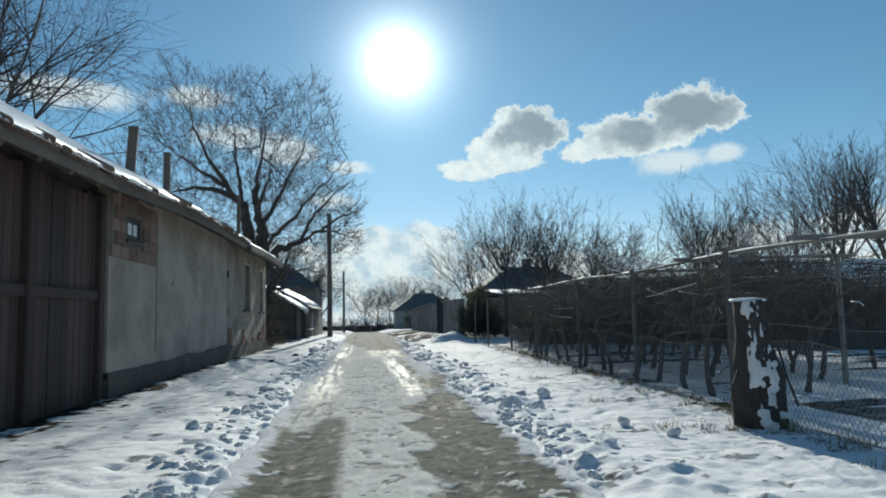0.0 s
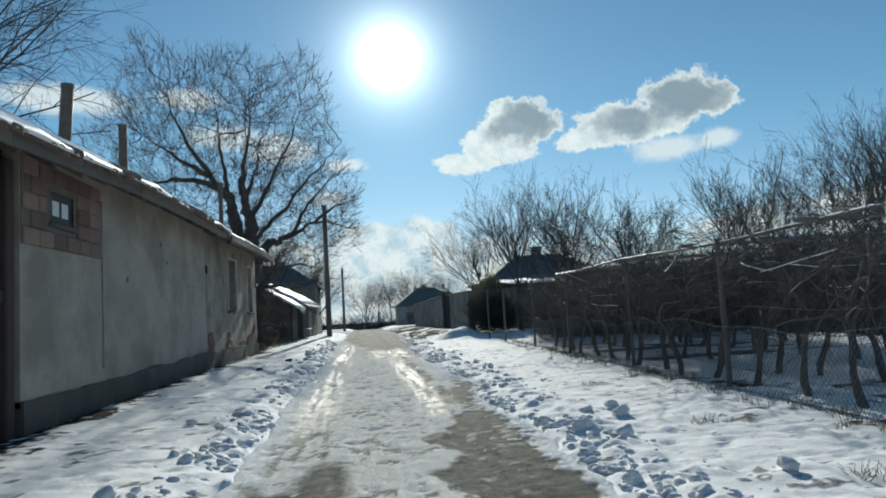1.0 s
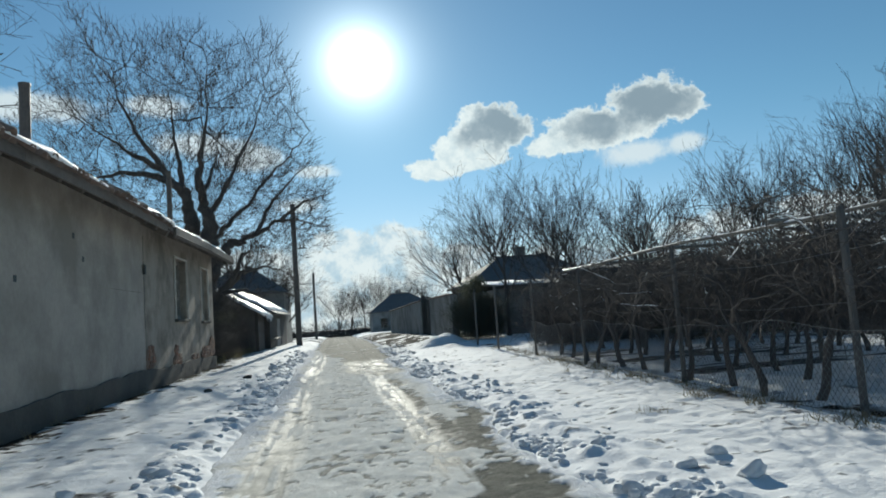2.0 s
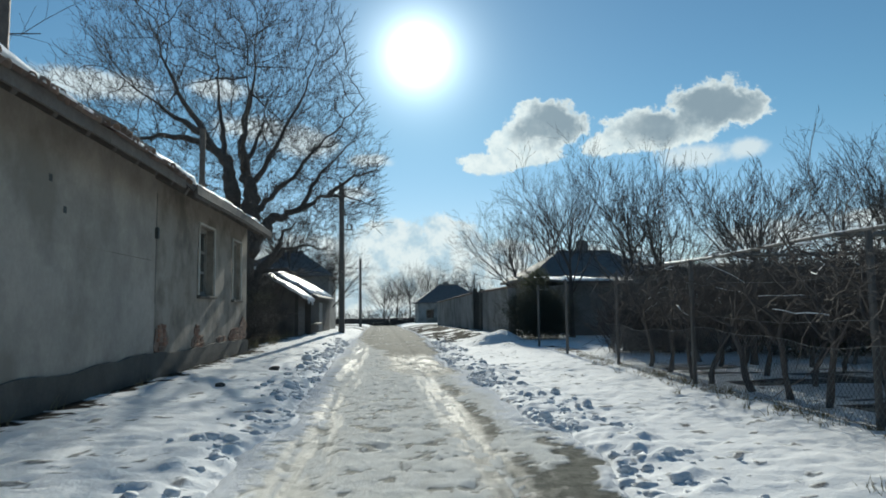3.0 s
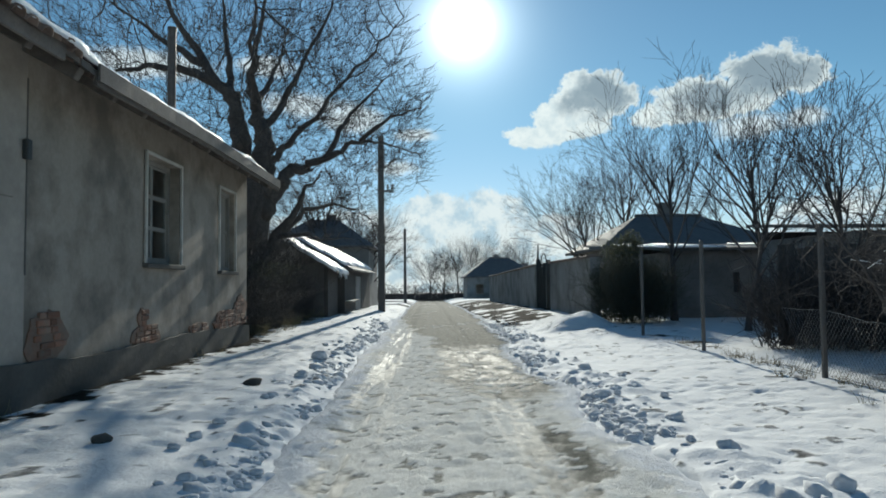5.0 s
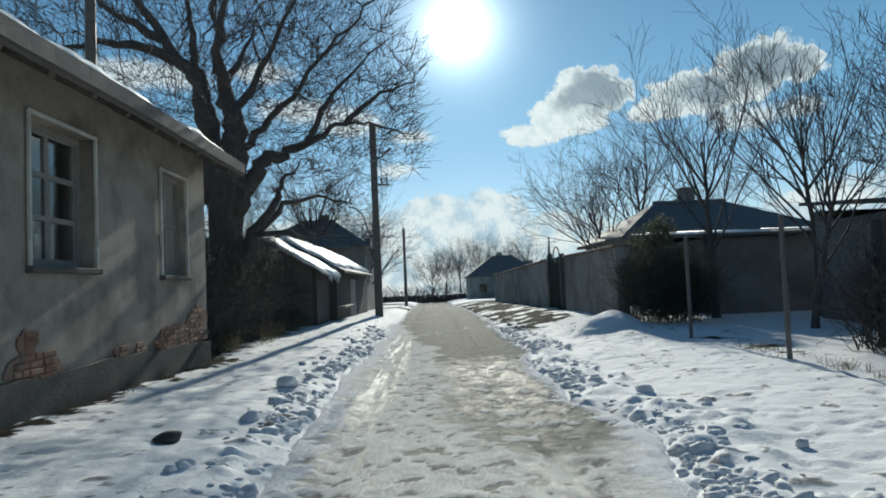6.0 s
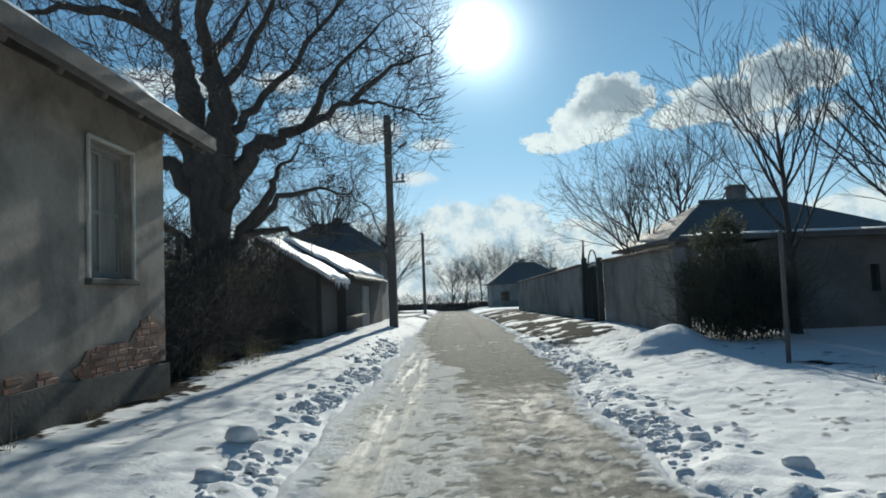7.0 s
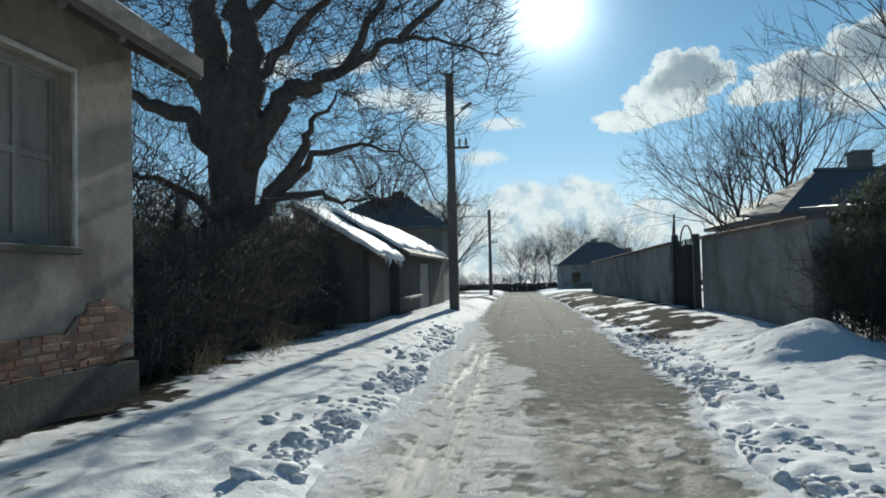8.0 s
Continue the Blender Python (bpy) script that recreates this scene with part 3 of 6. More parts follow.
fresh = np.clip(1 - sstep(edge_left(YY) + 0.02, edge_left(YY) + 0.42, XX + 0.25 * crumb + 0.2 * big) * sstep(edge_right(YY) - 0.0, edge_right(YY) - 0.45, XX + 0.25 * crumb + 0.2 * big), 0, 1) * (1 - bare)
rows = [(rs.normal(0.15, 0.28), rs.uniform(2, 30), rs.uniform(0.05, 0.09), rs.uniform(0.06, 0.1), rs.uniform(-0.022, 0.004)) for _ in range(320)]
rows += [(rs.uniform(-1.1, 1.7), rs.uniform(2, 30), rs.uniform(0.035, 0.06), rs.uniform(0.05, 0.07), rs.uniform(-0.017, 0.008)) for _ in range(2000)]
dents(RX, RY, RZ, rows)
road = new("road", grid_mesh("road", RX, RY, RZ, ROAD, {"bare": bare, "ice_glint": ice_glint, "glaze_glare": glaze_glare * (1 - 0.85 * ice_glint) * (1 - 0.7 * bare), "fresh": fresh}))
tagged(road, "village lane of packed dirty snow, wet bare patches and icy wheel tracks", "road", kind="structure")


# ---- the long farmhouse ----
WX, Y0, Y1 = -3.97, 11.5, 29.5           # street wall's face, and its ends
EAVE_X, PITCH = -3.35, math.tan(radians(29.5))
house = thing("farmhouse", (WX, 20.5, 0), "long low plastered farmhouse with snow-dusted tiled roof", "house")


def H(x, y, z):
    return (x - WX, y - 20.5, z)


def eave_z(y):
    return float(np.interp(y, [-8, 6.8, 9.8, 11.5, 13.5, 16, 20.6, 21.2, 25, 29.7], [2.86, 2.97, 3.05, 3.11, 3.23, 3.27, 3.29, 3.24, 3.31, 3.31]))


WIN_S, WIN_A, WIN_B = (12.29, 13.0, 2.55, 2.95), (24.02, 25.36, 1.45, 3.0), (27.43, 28.48, 1.4, 2.98)


def local(h):
    return (h[0] - 20.5, h[1] - 20.5, h[2], h[3])


part("front_wall", Geo().wall(-0.35, 0, Y0 - 20.5, 21.12 - 20.5, 0.3, 3.3, [local(WIN_S)]), PLASTER, house, "pale smooth plaster")
part("front_wall", Geo().wall(-0.36, -0.02, 21.12 - 20.5, Y1 - 20.5, 0.3, 3.3, [local(WIN_A), local(WIN_B)]), PLASTER_FAR, house, "worn darker plaster")
part("end_wall", Geo().wall(Y1 - 0.35 - 20.5, Y1 - 20.5, -6.6, -0.36, -0.6, 3.5, along="x"), PLASTER_FAR, house)
part("end_wall", Geo().wall(Y0 - 20.5, Y0 + 0.3 - 20.5, -6.6, -0.36, -0.6, 3.5, along="x"), PLASTER_FAR, house)
part("rear_wall", Geo().wall(-7.0, -6.62, Y0 - 20.5, Y1 - 20.5, -0.6, 3.6), PLASTER_FAR, house)
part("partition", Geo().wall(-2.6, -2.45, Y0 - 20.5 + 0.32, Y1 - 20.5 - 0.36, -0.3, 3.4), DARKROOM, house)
part("gable", Geo().prism([(-6.98, 3.5), (0.0, 3.5), (-3.3, 5.25), (-3.7, 5.25)], "y", Y1 - 0.3 - 20.5, Y1 - 0.02 - 20.5), PLASTER_FAR, house)
rn = np.random.RandomState(4)
ys = np.linspace(Y1, Y0, 130)
tops = [(y - 20.5, float(np.interp(y, [11.5, 21, 29.5], [0.36, 0.38, 0.24]) + 0.09 * fbm(np.array([y]), np.array([2.0]), 1.1, 4)[0])) for y in ys]
part("plinth", Geo().prism([(Y0 - 20.5, -0.7), (Y1 - 20.5, -0.7), *tops], "x", -0.3, 0.04), PLINTH, house, "dark damp rendered plinth")

# The near panel of hollow clay blocks round the little window.
panel = part("block_panel", Geo().wall(-0.02, 0.012, 11.52 - 20.5, 13.98 - 20.5, 2.2, 3.24, [local(WIN_S)]), MORTAR, house, "bare blockwork under the eave")
bm0 = Geo().box((-0.02, -0.19, -0.1), (0.02, 0.19, 0.1), 0.012).mesh("clay_block", BLOCK)
bmh = Geo().box((-0.02, -0.09, -0.1), (0.02, 0.09, 0.1), 0.012).mesh("clay_block", BLOCK)
for r in range(5):
    z = 2.305 + r * 0.212
    y = 11.54 + (0.19 if r % 2 else 0)
    while y < 13.95:
        for me, w in ((bm0, 0.39), (bmh, 0.19)):
            if y + w <= 13.99 and not (y < WIN_S[1] + 0.06 and y + w > WIN_S[0] - 0.06 and z + 0.1 > WIN_S[2] - 0.05 and z - 0.1 < WIN_S[3] + 0.05):
                part("brick", me, BLOCK, panel, at=H(WX + 0.02 + 0.006 * rn.randn(), y + w / 2, z))
                y += w + 0.012
                break
        else:
            y += 0.05
part("drain_strip", Geo().box(H(WX - 0.01, 14.03, 0.55), H(WX + 0.02, 14.052, 3.1), 0.004), PAINT, house, "thin pale batten down the wall")
# A dark strip takes the place of the shade in the crack.
part("seam_strip", Geo().box(H(WX - 0.04, 21.11, 1.25), H(WX + 0.008, 21.13, 3.2), 0.004), OLDWOOD, house, "dark strip for the shaded crack where the two plasters meet")
part("iron_bracket", Geo().box(H(WX, 21.04, 2.38), H(WX + 0.06, 21.12, 2.58), 0.01), DARKMETAL_SHADE, house)
# No holes are cut: dark plugs give the shade of putlog holes.
for y, z in ((17.2, 2.73), (17.6, 2.4), (15.2, 1.95)):
    part("putlog_hole", Geo().box(H(WX - 0.05, y - 0.05, z - 0.05), H(WX + 0.004, y + 0.05, z + 0.05), 0.01), DARKMETAL_SHADE, house, "dark plug for the shade of a small hole in the plaster")
part("plaster_ledge", Geo().box(H(WX, 18.2, 1.985), H(WX + 0.006, 20.9, 1.995), 0.002), PLASTER_FAR, house)


def brick_patch(cy, z0, wide, high, seed):
    """Bricks laid bare where the plaster has fallen off."""
    rr = np.random.RandomState(seed)
    base = Geo()
    n = 26
    ring = []
    for k in range(n):
        a = 2 * math.pi * k / n
        q = 1.15 + 0.14 * math.sin(2 * a + seed) + 0.1 * math.sin(5 * a + 2 * seed) + 0.05 * rr.randn()
        ring.append((cy - 20.5 + math.cos(a) * wide * q * 0.5, z0 + high / 2 + math.sin(a) * high * 0.5 * q))
    base.prism(ring, "x", -0.05 - 0.003 * seed, -0.006 + 0.002 * seed)
    spot = part("bare_patch", base, BRICKDUST, house, "red bricks bared by fallen plaster")
    for r in range(int(high / 0.078) + 1):
        z = z0 + r * 0.078
        half = wide / 2 * math.sqrt(max(0, 1 - ((z - z0 - high * 0.3) / (high * 0.72)) ** 2))
        y = cy - half + rr.uniform(0, 0.1)
        while y < cy + half - 0.1:
            w = 0.24 if rr.rand() < 0.6 else 0.12
            if rr.rand() < 0.22:
                y += w
                continue
            part("brick", PATCH_LONG if w > 0.2 else PATCH_HALF, BRICK, spot, at=H(WX + 0.006 * rr.rand(), y + w / 2, z + 0.035))
            y += w + 0.012


PATCH_LONG = Geo().box((-0.04, -0.12, -0.032), (0.012, 0.12, 0.032), 0.008).mesh("brick", BRICK)
PATCH_HALF = Geo().box((-0.04, -0.06, -0.032), (0.012, 0.06, 0.032), 0.008).mesh("brick", BRICK)
for cy, z0, wide, high, seed in ((21.55, 0.34, 0.62, 0.52, 1), (24.1, 0.28, 0.8, 0.3, 2), (23.95, 0.5, 0.25, 0.3, 3), (26.3, 0.25, 0.9, 0.22, 4), (27.9, 0.26, 1.5, 0.34, 5), (28.9, 0.3, 0.9, 0.55, 6)):
    brick_patch(cy, z0, wide, high, seed)


def sash(name, h, depth, label, leaves, rails, glazed, surround=0.0, dark=False):
    """A window in an opening of the street wall: frame, leaves, panes and sill."""
    y0, y1, z0, z1 = h
    win = part(name, Geo().wall(-depth - 0.05, -depth + 0.03, y0 - 20.5, y1 - 20.5, z0, z1, [(y0 + 0.07 - 20.5, y1 - 0.07 - 20.5, z0 + 0.07, z1 - 0.07)]) if not dark else Geo().wall(-depth - 0.05, -depth + 0.008, y0 - 20.5, y1 - 20.5, z0, z1, [(y0 + 0.07 - 20.5, y1 - 0.07 - 20.5, z0 + 0.07, z1 - 0.07)]), DARKMETAL_SHADE if dark else PAINT, house, label)
    step = (y1 - y0 - 0.14) / leaves
    lift = 0.022 if dark else 0.0
    for i in range(leaves):
        a, b = y0 + 0.07 + i * step, y0 + 0.07 + (i + 1) * step
        cuts = np.linspace(z0 + 0.07, z1 - 0.07, rails + 1)
        holes = [(a + 0.04 - 20.5, b - 0.04 - 20.5, cuts[k] + 0.03, cuts[k + 1] - 0.03) for k in range(rails)]
        part("window_frame", Geo().wall(-depth - 0.04, -depth + 0.005, a - 20.5, b - 20.5, z0 + 0.07, z1 - 0.07, holes), DARKMETAL_SHADE if dark else PAINT if glazed else GREYWOOD, win)
        for q in holes:
            pane = part("pane", Geo().box((-depth - 0.024 + lift, q[0] - 0.01, q[2] - 0.01), (-depth - 0.018 + lift, q[1] + 0.01, q[3] + 0.01), 0.001), (SKYPANE if dark else GLASS) if glazed else GREYWOOD, win)
            if glazed and not dark:
                pane.visible_shadow = False
    if surround:
        rim = Geo()
        s = surround
        rim.box((-0.01, y0 - s - 20.5, z0 - 0.02), (0.03, y0 - 20.5, z1 + s), 0.008)
        rim.box((-0.01, y1 - 20.5, z0 - 0.02), (0.03, y1 + s - 20.5, z1 + s), 0.008)
        rim.box((-0.01, y0 - 20.5, z1), (0.03, y1 - 20.5, z1 + s), 0.008)
        part("surround", rim, WHITEWASH, win, "chipped whitewashed rim")
    part("window_sill", Geo().box((-depth + 0.03, y0 - 0.06 - 20.5, z0 - 0.07), (0.07, y1 + 0.06 - 20.5, z0), 0.012), PLINTH, win)
    return win


sash("window", WIN_S, 0.02, "small two-light window with dark frame", 2, 1, True, dark=True)
win_a = sash("window", WIN_A, 0.2, "tall old window with curtains behind dusty panes", 2, 3, True, 0.045)
# Unglazed: grey wood stands in for panes with a pale reflection.
sash("window", WIN_B, 0.14, "tall window with grey infill in place of pale reflecting panes", 2, 2, False, 0.045)
g = Geo()
for k in range(40):
    a = WIN_A[0] + 0.1 + k * 0.027 - 20.5
    x = -0.42 + 0.018 * math.sin(k * 1.3)
    x2 = -0.42 + 0.018 * math.sin((k + 1) * 1.3)
    if not 17 < k < 23:
        g.quad((x, a, 1.5), (x2, a + 0.027, 1.5), (x2, a + 0.027, 2.95), (x, a, 2.95))
part("curtain", g, CURTAIN, win_a, "off-white net curtain")
# Pale sheet added behind the small window to brighten its panes.
part("light_pane_backing", Geo().box((-0.13, WIN_S[0] + 0.02 - 20.5, 2.54), (-0.12, WIN_S[1] - 0.02 - 20.5, 2.95), 0.003), CURTAIN, house)

# Roof: boarded underside with rafters, tiles, snow.
RY0, RYM, RY1 = -8.0, 20.9, 29.72


def slope(x, y):
    return eave_z(y) + (EAVE_X - x) * PITCH


def roof_sheet(name, ya, yb, lift, thick, x_hi, mat, lumpy=0.0, n=90, x_lo=EAVE_X, label=""):
    g, m = Geo(), 16
    yy = np.linspace(ya, yb, n)
    xx = np.linspace(x_lo, x_hi, m)
    for y in yy:
        for k, x in enumerate(xx):
            wav = lumpy * float(fbm(np.array([x * 1.7]), np.array([y]), 0.7, 4)[0])
            edge = 0.07 * float(fbm(np.array([1.0]), np.array([y * 1.3]), 0.8, 4)[0]) if lumpy and k == 0 else 0.0
            g.v.append(H(x - abs(edge), y, slope(x, y) + lift + wav + thick))
        for k, x in enumerate(xx):
            g.v.append(H(x, y, slope(x, y) + lift))
    w = 2 * m
    for i in range(n - 1):
        for k in range(m - 1):
            a = i * w + k
            g.f.append((a, a + 1, a + w + 1, a + w))
            b = a + m
            g.f.append((b, b + w, b + w + 1, b + 1))
        a = i * w
        g.f.append((a, a + w, a + w + m, a + m))
        a = i * w + m - 1
        g.f.append((a, a + m, a + w + m, a + w))
    for i in (0, n - 1):
        for k in range(m - 1):
            a = i * w + k
            g.f.append((a, a + m, a + m + 1, a + 1))
    return part(name, g, mat, house, label, smooth=lumpy > 0)


RIDGE_X = -7.5
for a, b, mat, x1 in ((Y0, 21.115, PLASTER, -0.002), (21.125, Y1, PLASTER_FAR, -0.022)):
    ys = np.linspace(a, b, 24)
    part("wall_head", Geo().prism([(a - 20.5, 3.3), (b - 20.5, 3.3), *[(y - 20.5, slope(WX, y) - 0.012) for y in ys[::-1]]], "x", -0.33, x1), mat, house)
roof_near = roof_sheet("roof", RY0, RYM - 0.02, 0.0, 0.07, RIDGE_X, RAFTER, label="roof boarding over the barn and near rooms")
roof_far = roof_sheet("roof", RYM + 0.02, RY1, 0.0, 0.07, RIDGE_X, RAFTER, label="roof boarding over the far rooms")
g = Geo()
for ya, yb in ((RY0, RYM), (RYM, RY1)):
    za, zb = slope(RIDGE_X, ya) + 0.1, slope(RIDGE_X, yb) + 0.1
    rx = -11.65
    g.quad(H(RIDGE_X, ya, za), H(RIDGE_X, yb, zb), H(rx, yb, zb - (RIDGE_X - rx) * PITCH), H(rx, ya, za - (RIDGE_X - rx) * PITCH))
    g.quad(H(RIDGE_X, ya, za - 0.08), H(rx, ya, za - 0.08 - (RIDGE_X - rx) * PITCH), H(rx, yb, zb - 0.08 - (RIDGE_X - rx) * PITCH), H(RIDGE_X, yb, zb - 0.08))
part("rear_roof", g, TILE, house)
roof_sheet("snow_cover", RY0, RYM - 0.05, 0.115, 0.07, RIDGE_X, SNOW, 0.07, 210, EAVE_X + 0.11, "thin melting snow on the tiles")
roof_sheet("snow_cover", RYM + 0.05, RY1 - 0.05, 0.115, 0.07, RIDGE_X, SNOW, 0.07, 90, EAVE_X + 0.02, "thin melting snow on the tiles")
tile = Geo()
for s in range(7):
    a = math.pi * s / 6
    for u, r in ((0.05, 0.095), (-0.42, 0.08)):
        for t in (0.0, -0.016):
            tile.v.append((u, math.cos(a) * (r + t), math.sin(a) * (r + t) * 0.8))
for s in range(6):
    a = s * 4
    tile.f += [(a, a + 4, a + 6, a + 2), (a + 1, a + 3, a + 7, a + 5), (a, a + 1, a + 5, a + 4)]
tile_me = tile.mesh("roof_tile", TILE, True)
tilt = Matrix.Rotation(math.atan(PITCH), 4, "Y")
y = -1.0
while y < RY1 - 0.1:
    roof = roof_near if y < RYM else roof_far
    ob = part("roof_tile", tile_me, TILE, roof)
    ob.matrix_basis = Matrix.Translation(H(EAVE_X + (0.05 if y < RYM else -0.13) + 0.03 * rn.randn(), y, slope(EAVE_X + 0.05, y) + 0.07 + 0.018 * rn.randn())) @ tilt @ pose(0, 0, 0, 0, 0, 4 * rn.randn())
    y += 0.205
g0 = Geo().box((-0.75, -0.05, -0.14), (0.0, 0.05, 0.0), 0.012).mesh("rafter_end", RAFTER)
y = -6.0
while y < RY1:
    ob = part("rafter_end", g0, RAFTER, roof_near if y < RYM else roof_far)
    ob.matrix_basis = Matrix.Translation(H(EAVE_X - 0.05, y, slope(EAVE_X - 0.05, y) - 0.005)) @ tilt
    y += 0.82
for a, b in ((-8, -2), (-2, 2), (2, 6), (6, 10), (10, 14), (14, 17.3), (17.3, 20.6), (21.2, 25), (25, RY1)):
    a, b = a + 0.004, b - 0.004
    za, zb = eave_z(a), eave_z(b)
    part("eave_board", Geo().prism([(a - 20.5, za - 0.09), (b - 20.5, zb - 0.09), (b - 20.5, zb + 0.03), (a - 20.5, za + 0.03)], "x", EAVE_X - 0.02 - WX, EAVE_X + 0.015 - WX), RAFTER, house, "weathered board along the eave")
for a, b in ((21.2, 25.3), (25.3, RY1)):
    a, b = a + 0.004, b - 0.004
    za, zb = eave_z(a), eave_z(b)
    part("gutter_board", Geo().prism([(a - 20.5, za - 0.05), (b - 20.5, zb - 0.05), (b - 20.5, zb + 0.13), (a - 20.5, za + 0.13)], "x", EAVE_X + 0.022 - WX, EAVE_X + 0.05 - WX), RAFTER, house, "grey plank before the tile ends")
part("barge_board", Geo().box(H(EAVE_X - 0.1, RY1 - 0.03, 3.22), H(EAVE_X + 0.02, RY1 + 0.02, 3.44), 0.01), RAFTER, house)
for k in range(10):
    x = EAVE_X - 0.3 - k * 0.42
    part("barge_board", Geo().box((-0.24, -0.025, -0.11), (0.24, 0.025, 0.11), 0.01, Matrix.Rotation(math.atan(PITCH), 3, "Y"), H(x, RY1, slope(x, RY1) - 0.03)), RAFTER, house)


def flue(x, y, r, top, label, lean=0.0):
    z = slope(x, y)
    fl = part("chimney_pipe", Geo().tube([H(x, y, z - 0.3), H(x, y, z + 0.1), H(x + lean, y, top)], [r, r, r * 0.96], 14), PIPE, house, label)
    part("collar", Geo().tube([H(x, y, z + 0.02), H(x, y, z + 0.14)], [r * 1.5, r * 1.12], 14), PIPE, fl)
    part("cap_rim", Geo().tube([H(x + lean, y, top - 0.05), H(x + lean, y, top)], [r * 1.1, r * 1.1], 14), PIPE, fl)


flue(-4.55, 14.2, 0.095, 5.0, "round rusty stove flue", 0.06)
flue(-4.73, 17.45, 0.085, 5.25, "round rusty stove flue")
flue(-4.62, 26.7, 0.075, 5.8, "tall thin grey flue")

# ---- the boarded barn under the same roof ----
barn = thing("barn", (-4.1, 4, 0), "dark boarded barn adjoining the farmhouse", "barn")
board = Geo().box((-0.02, -0.095, 0), (0.02, 0.095, 3.42), 0.008).mesh("board", BARNWOOD)
part("board_backing", Geo().wall(-0.12, -0.05, -12, 7.48, -0.4, 3.3), BARNWOOD, barn)
y = -8.0
while y < 11.45:
    part("board", board, BARNWOOD, barn, at=(0.02 * rn.rand(), y - 4, -0.35 + 0.06 * rn.rand()))
    y += 0.2
for y in (-4.0, -0.5, 3.0, 6.4, 9.0, 11.3):
    part("post", Geo().box((-0.03, y - 4 - 0.09, -0.4), (0.13, y - 4 + 0.09, 3.15), 0.02), BARNWOOD, barn)
part("rail", Geo().box((0.03, -12, 1.5), (0.09, 7.4, 1.64), 0.01), BARNWOOD, barn)
part("rear_wall", Geo().wall(-6.9, -6.7, -12, 7.4, -0.5, 3.4), BARNWOOD, barn)
part("gable_wall", Geo().wall(-12.0, -11.85, -6.7, -0.12, -0.5, 4.4, along="x"), BARNWOOD, barn)

# ---- trees ----
def branch(rng, p, d, length, r0, r1, n, wander, lift):
    pts, rad = [Vector(p)], [r0]
    d = Vector(d).normalized()
    for i in range(n):
        d = (d + Vector((rng.gauss(0, wander), rng.gauss(0, wander), rng.gauss(0, wander) + lift))).normalized()
        pts.append(pts[-1] + d * (length / n))
        rad.append(r0 + (r1 - r0) * (i + 1) / n)
    return pts, rad


def along(pts, t):
    f = t * (len(pts) - 1)
    i = min(int(f), len(pts) - 2)
    return pts[i].lerp(pts[i + 1], f - i), (pts[i + 1] - pts[i]).normalized()


def twigs(rng, geo, pts, length, r, depth, counts, spread=0.9, lift=0.06, wander=0.14, sub=0.5, start=0.15):
    """Side shoots along a limb, and shoots on those."""
    for k in range(counts[0]):
        t = start + (1 - start) * (k + rng.random()) / counts[0]
        p, d = along(pts, min(t, 1.0))
        a = rng.uniform(0, 2 * math.pi)
        s = d.orthogonal().normalized()
        s = (Matrix.Rotation(a, 3, d) @ s)
        way = d * (1 - spread * 0.6) + s * spread
        ln = length * rng.uniform(0.55, 1.15) * (1.15 - 0.55 * t)
        n = 4 if depth > 1 else 3
        q, rad = branch(rng, p, way, ln, r * rng.uniform(0.7, 1.1), r * 0.25, n, wander, lift)
        geo.tube(q, rad, 4 if depth > 2 else 3, False)
        if len(counts) > 1:
            twigs(rng, geo, q, ln * sub, r * 0.62, depth - 1, counts[1:], spread, lift, wander, sub, 0.2)


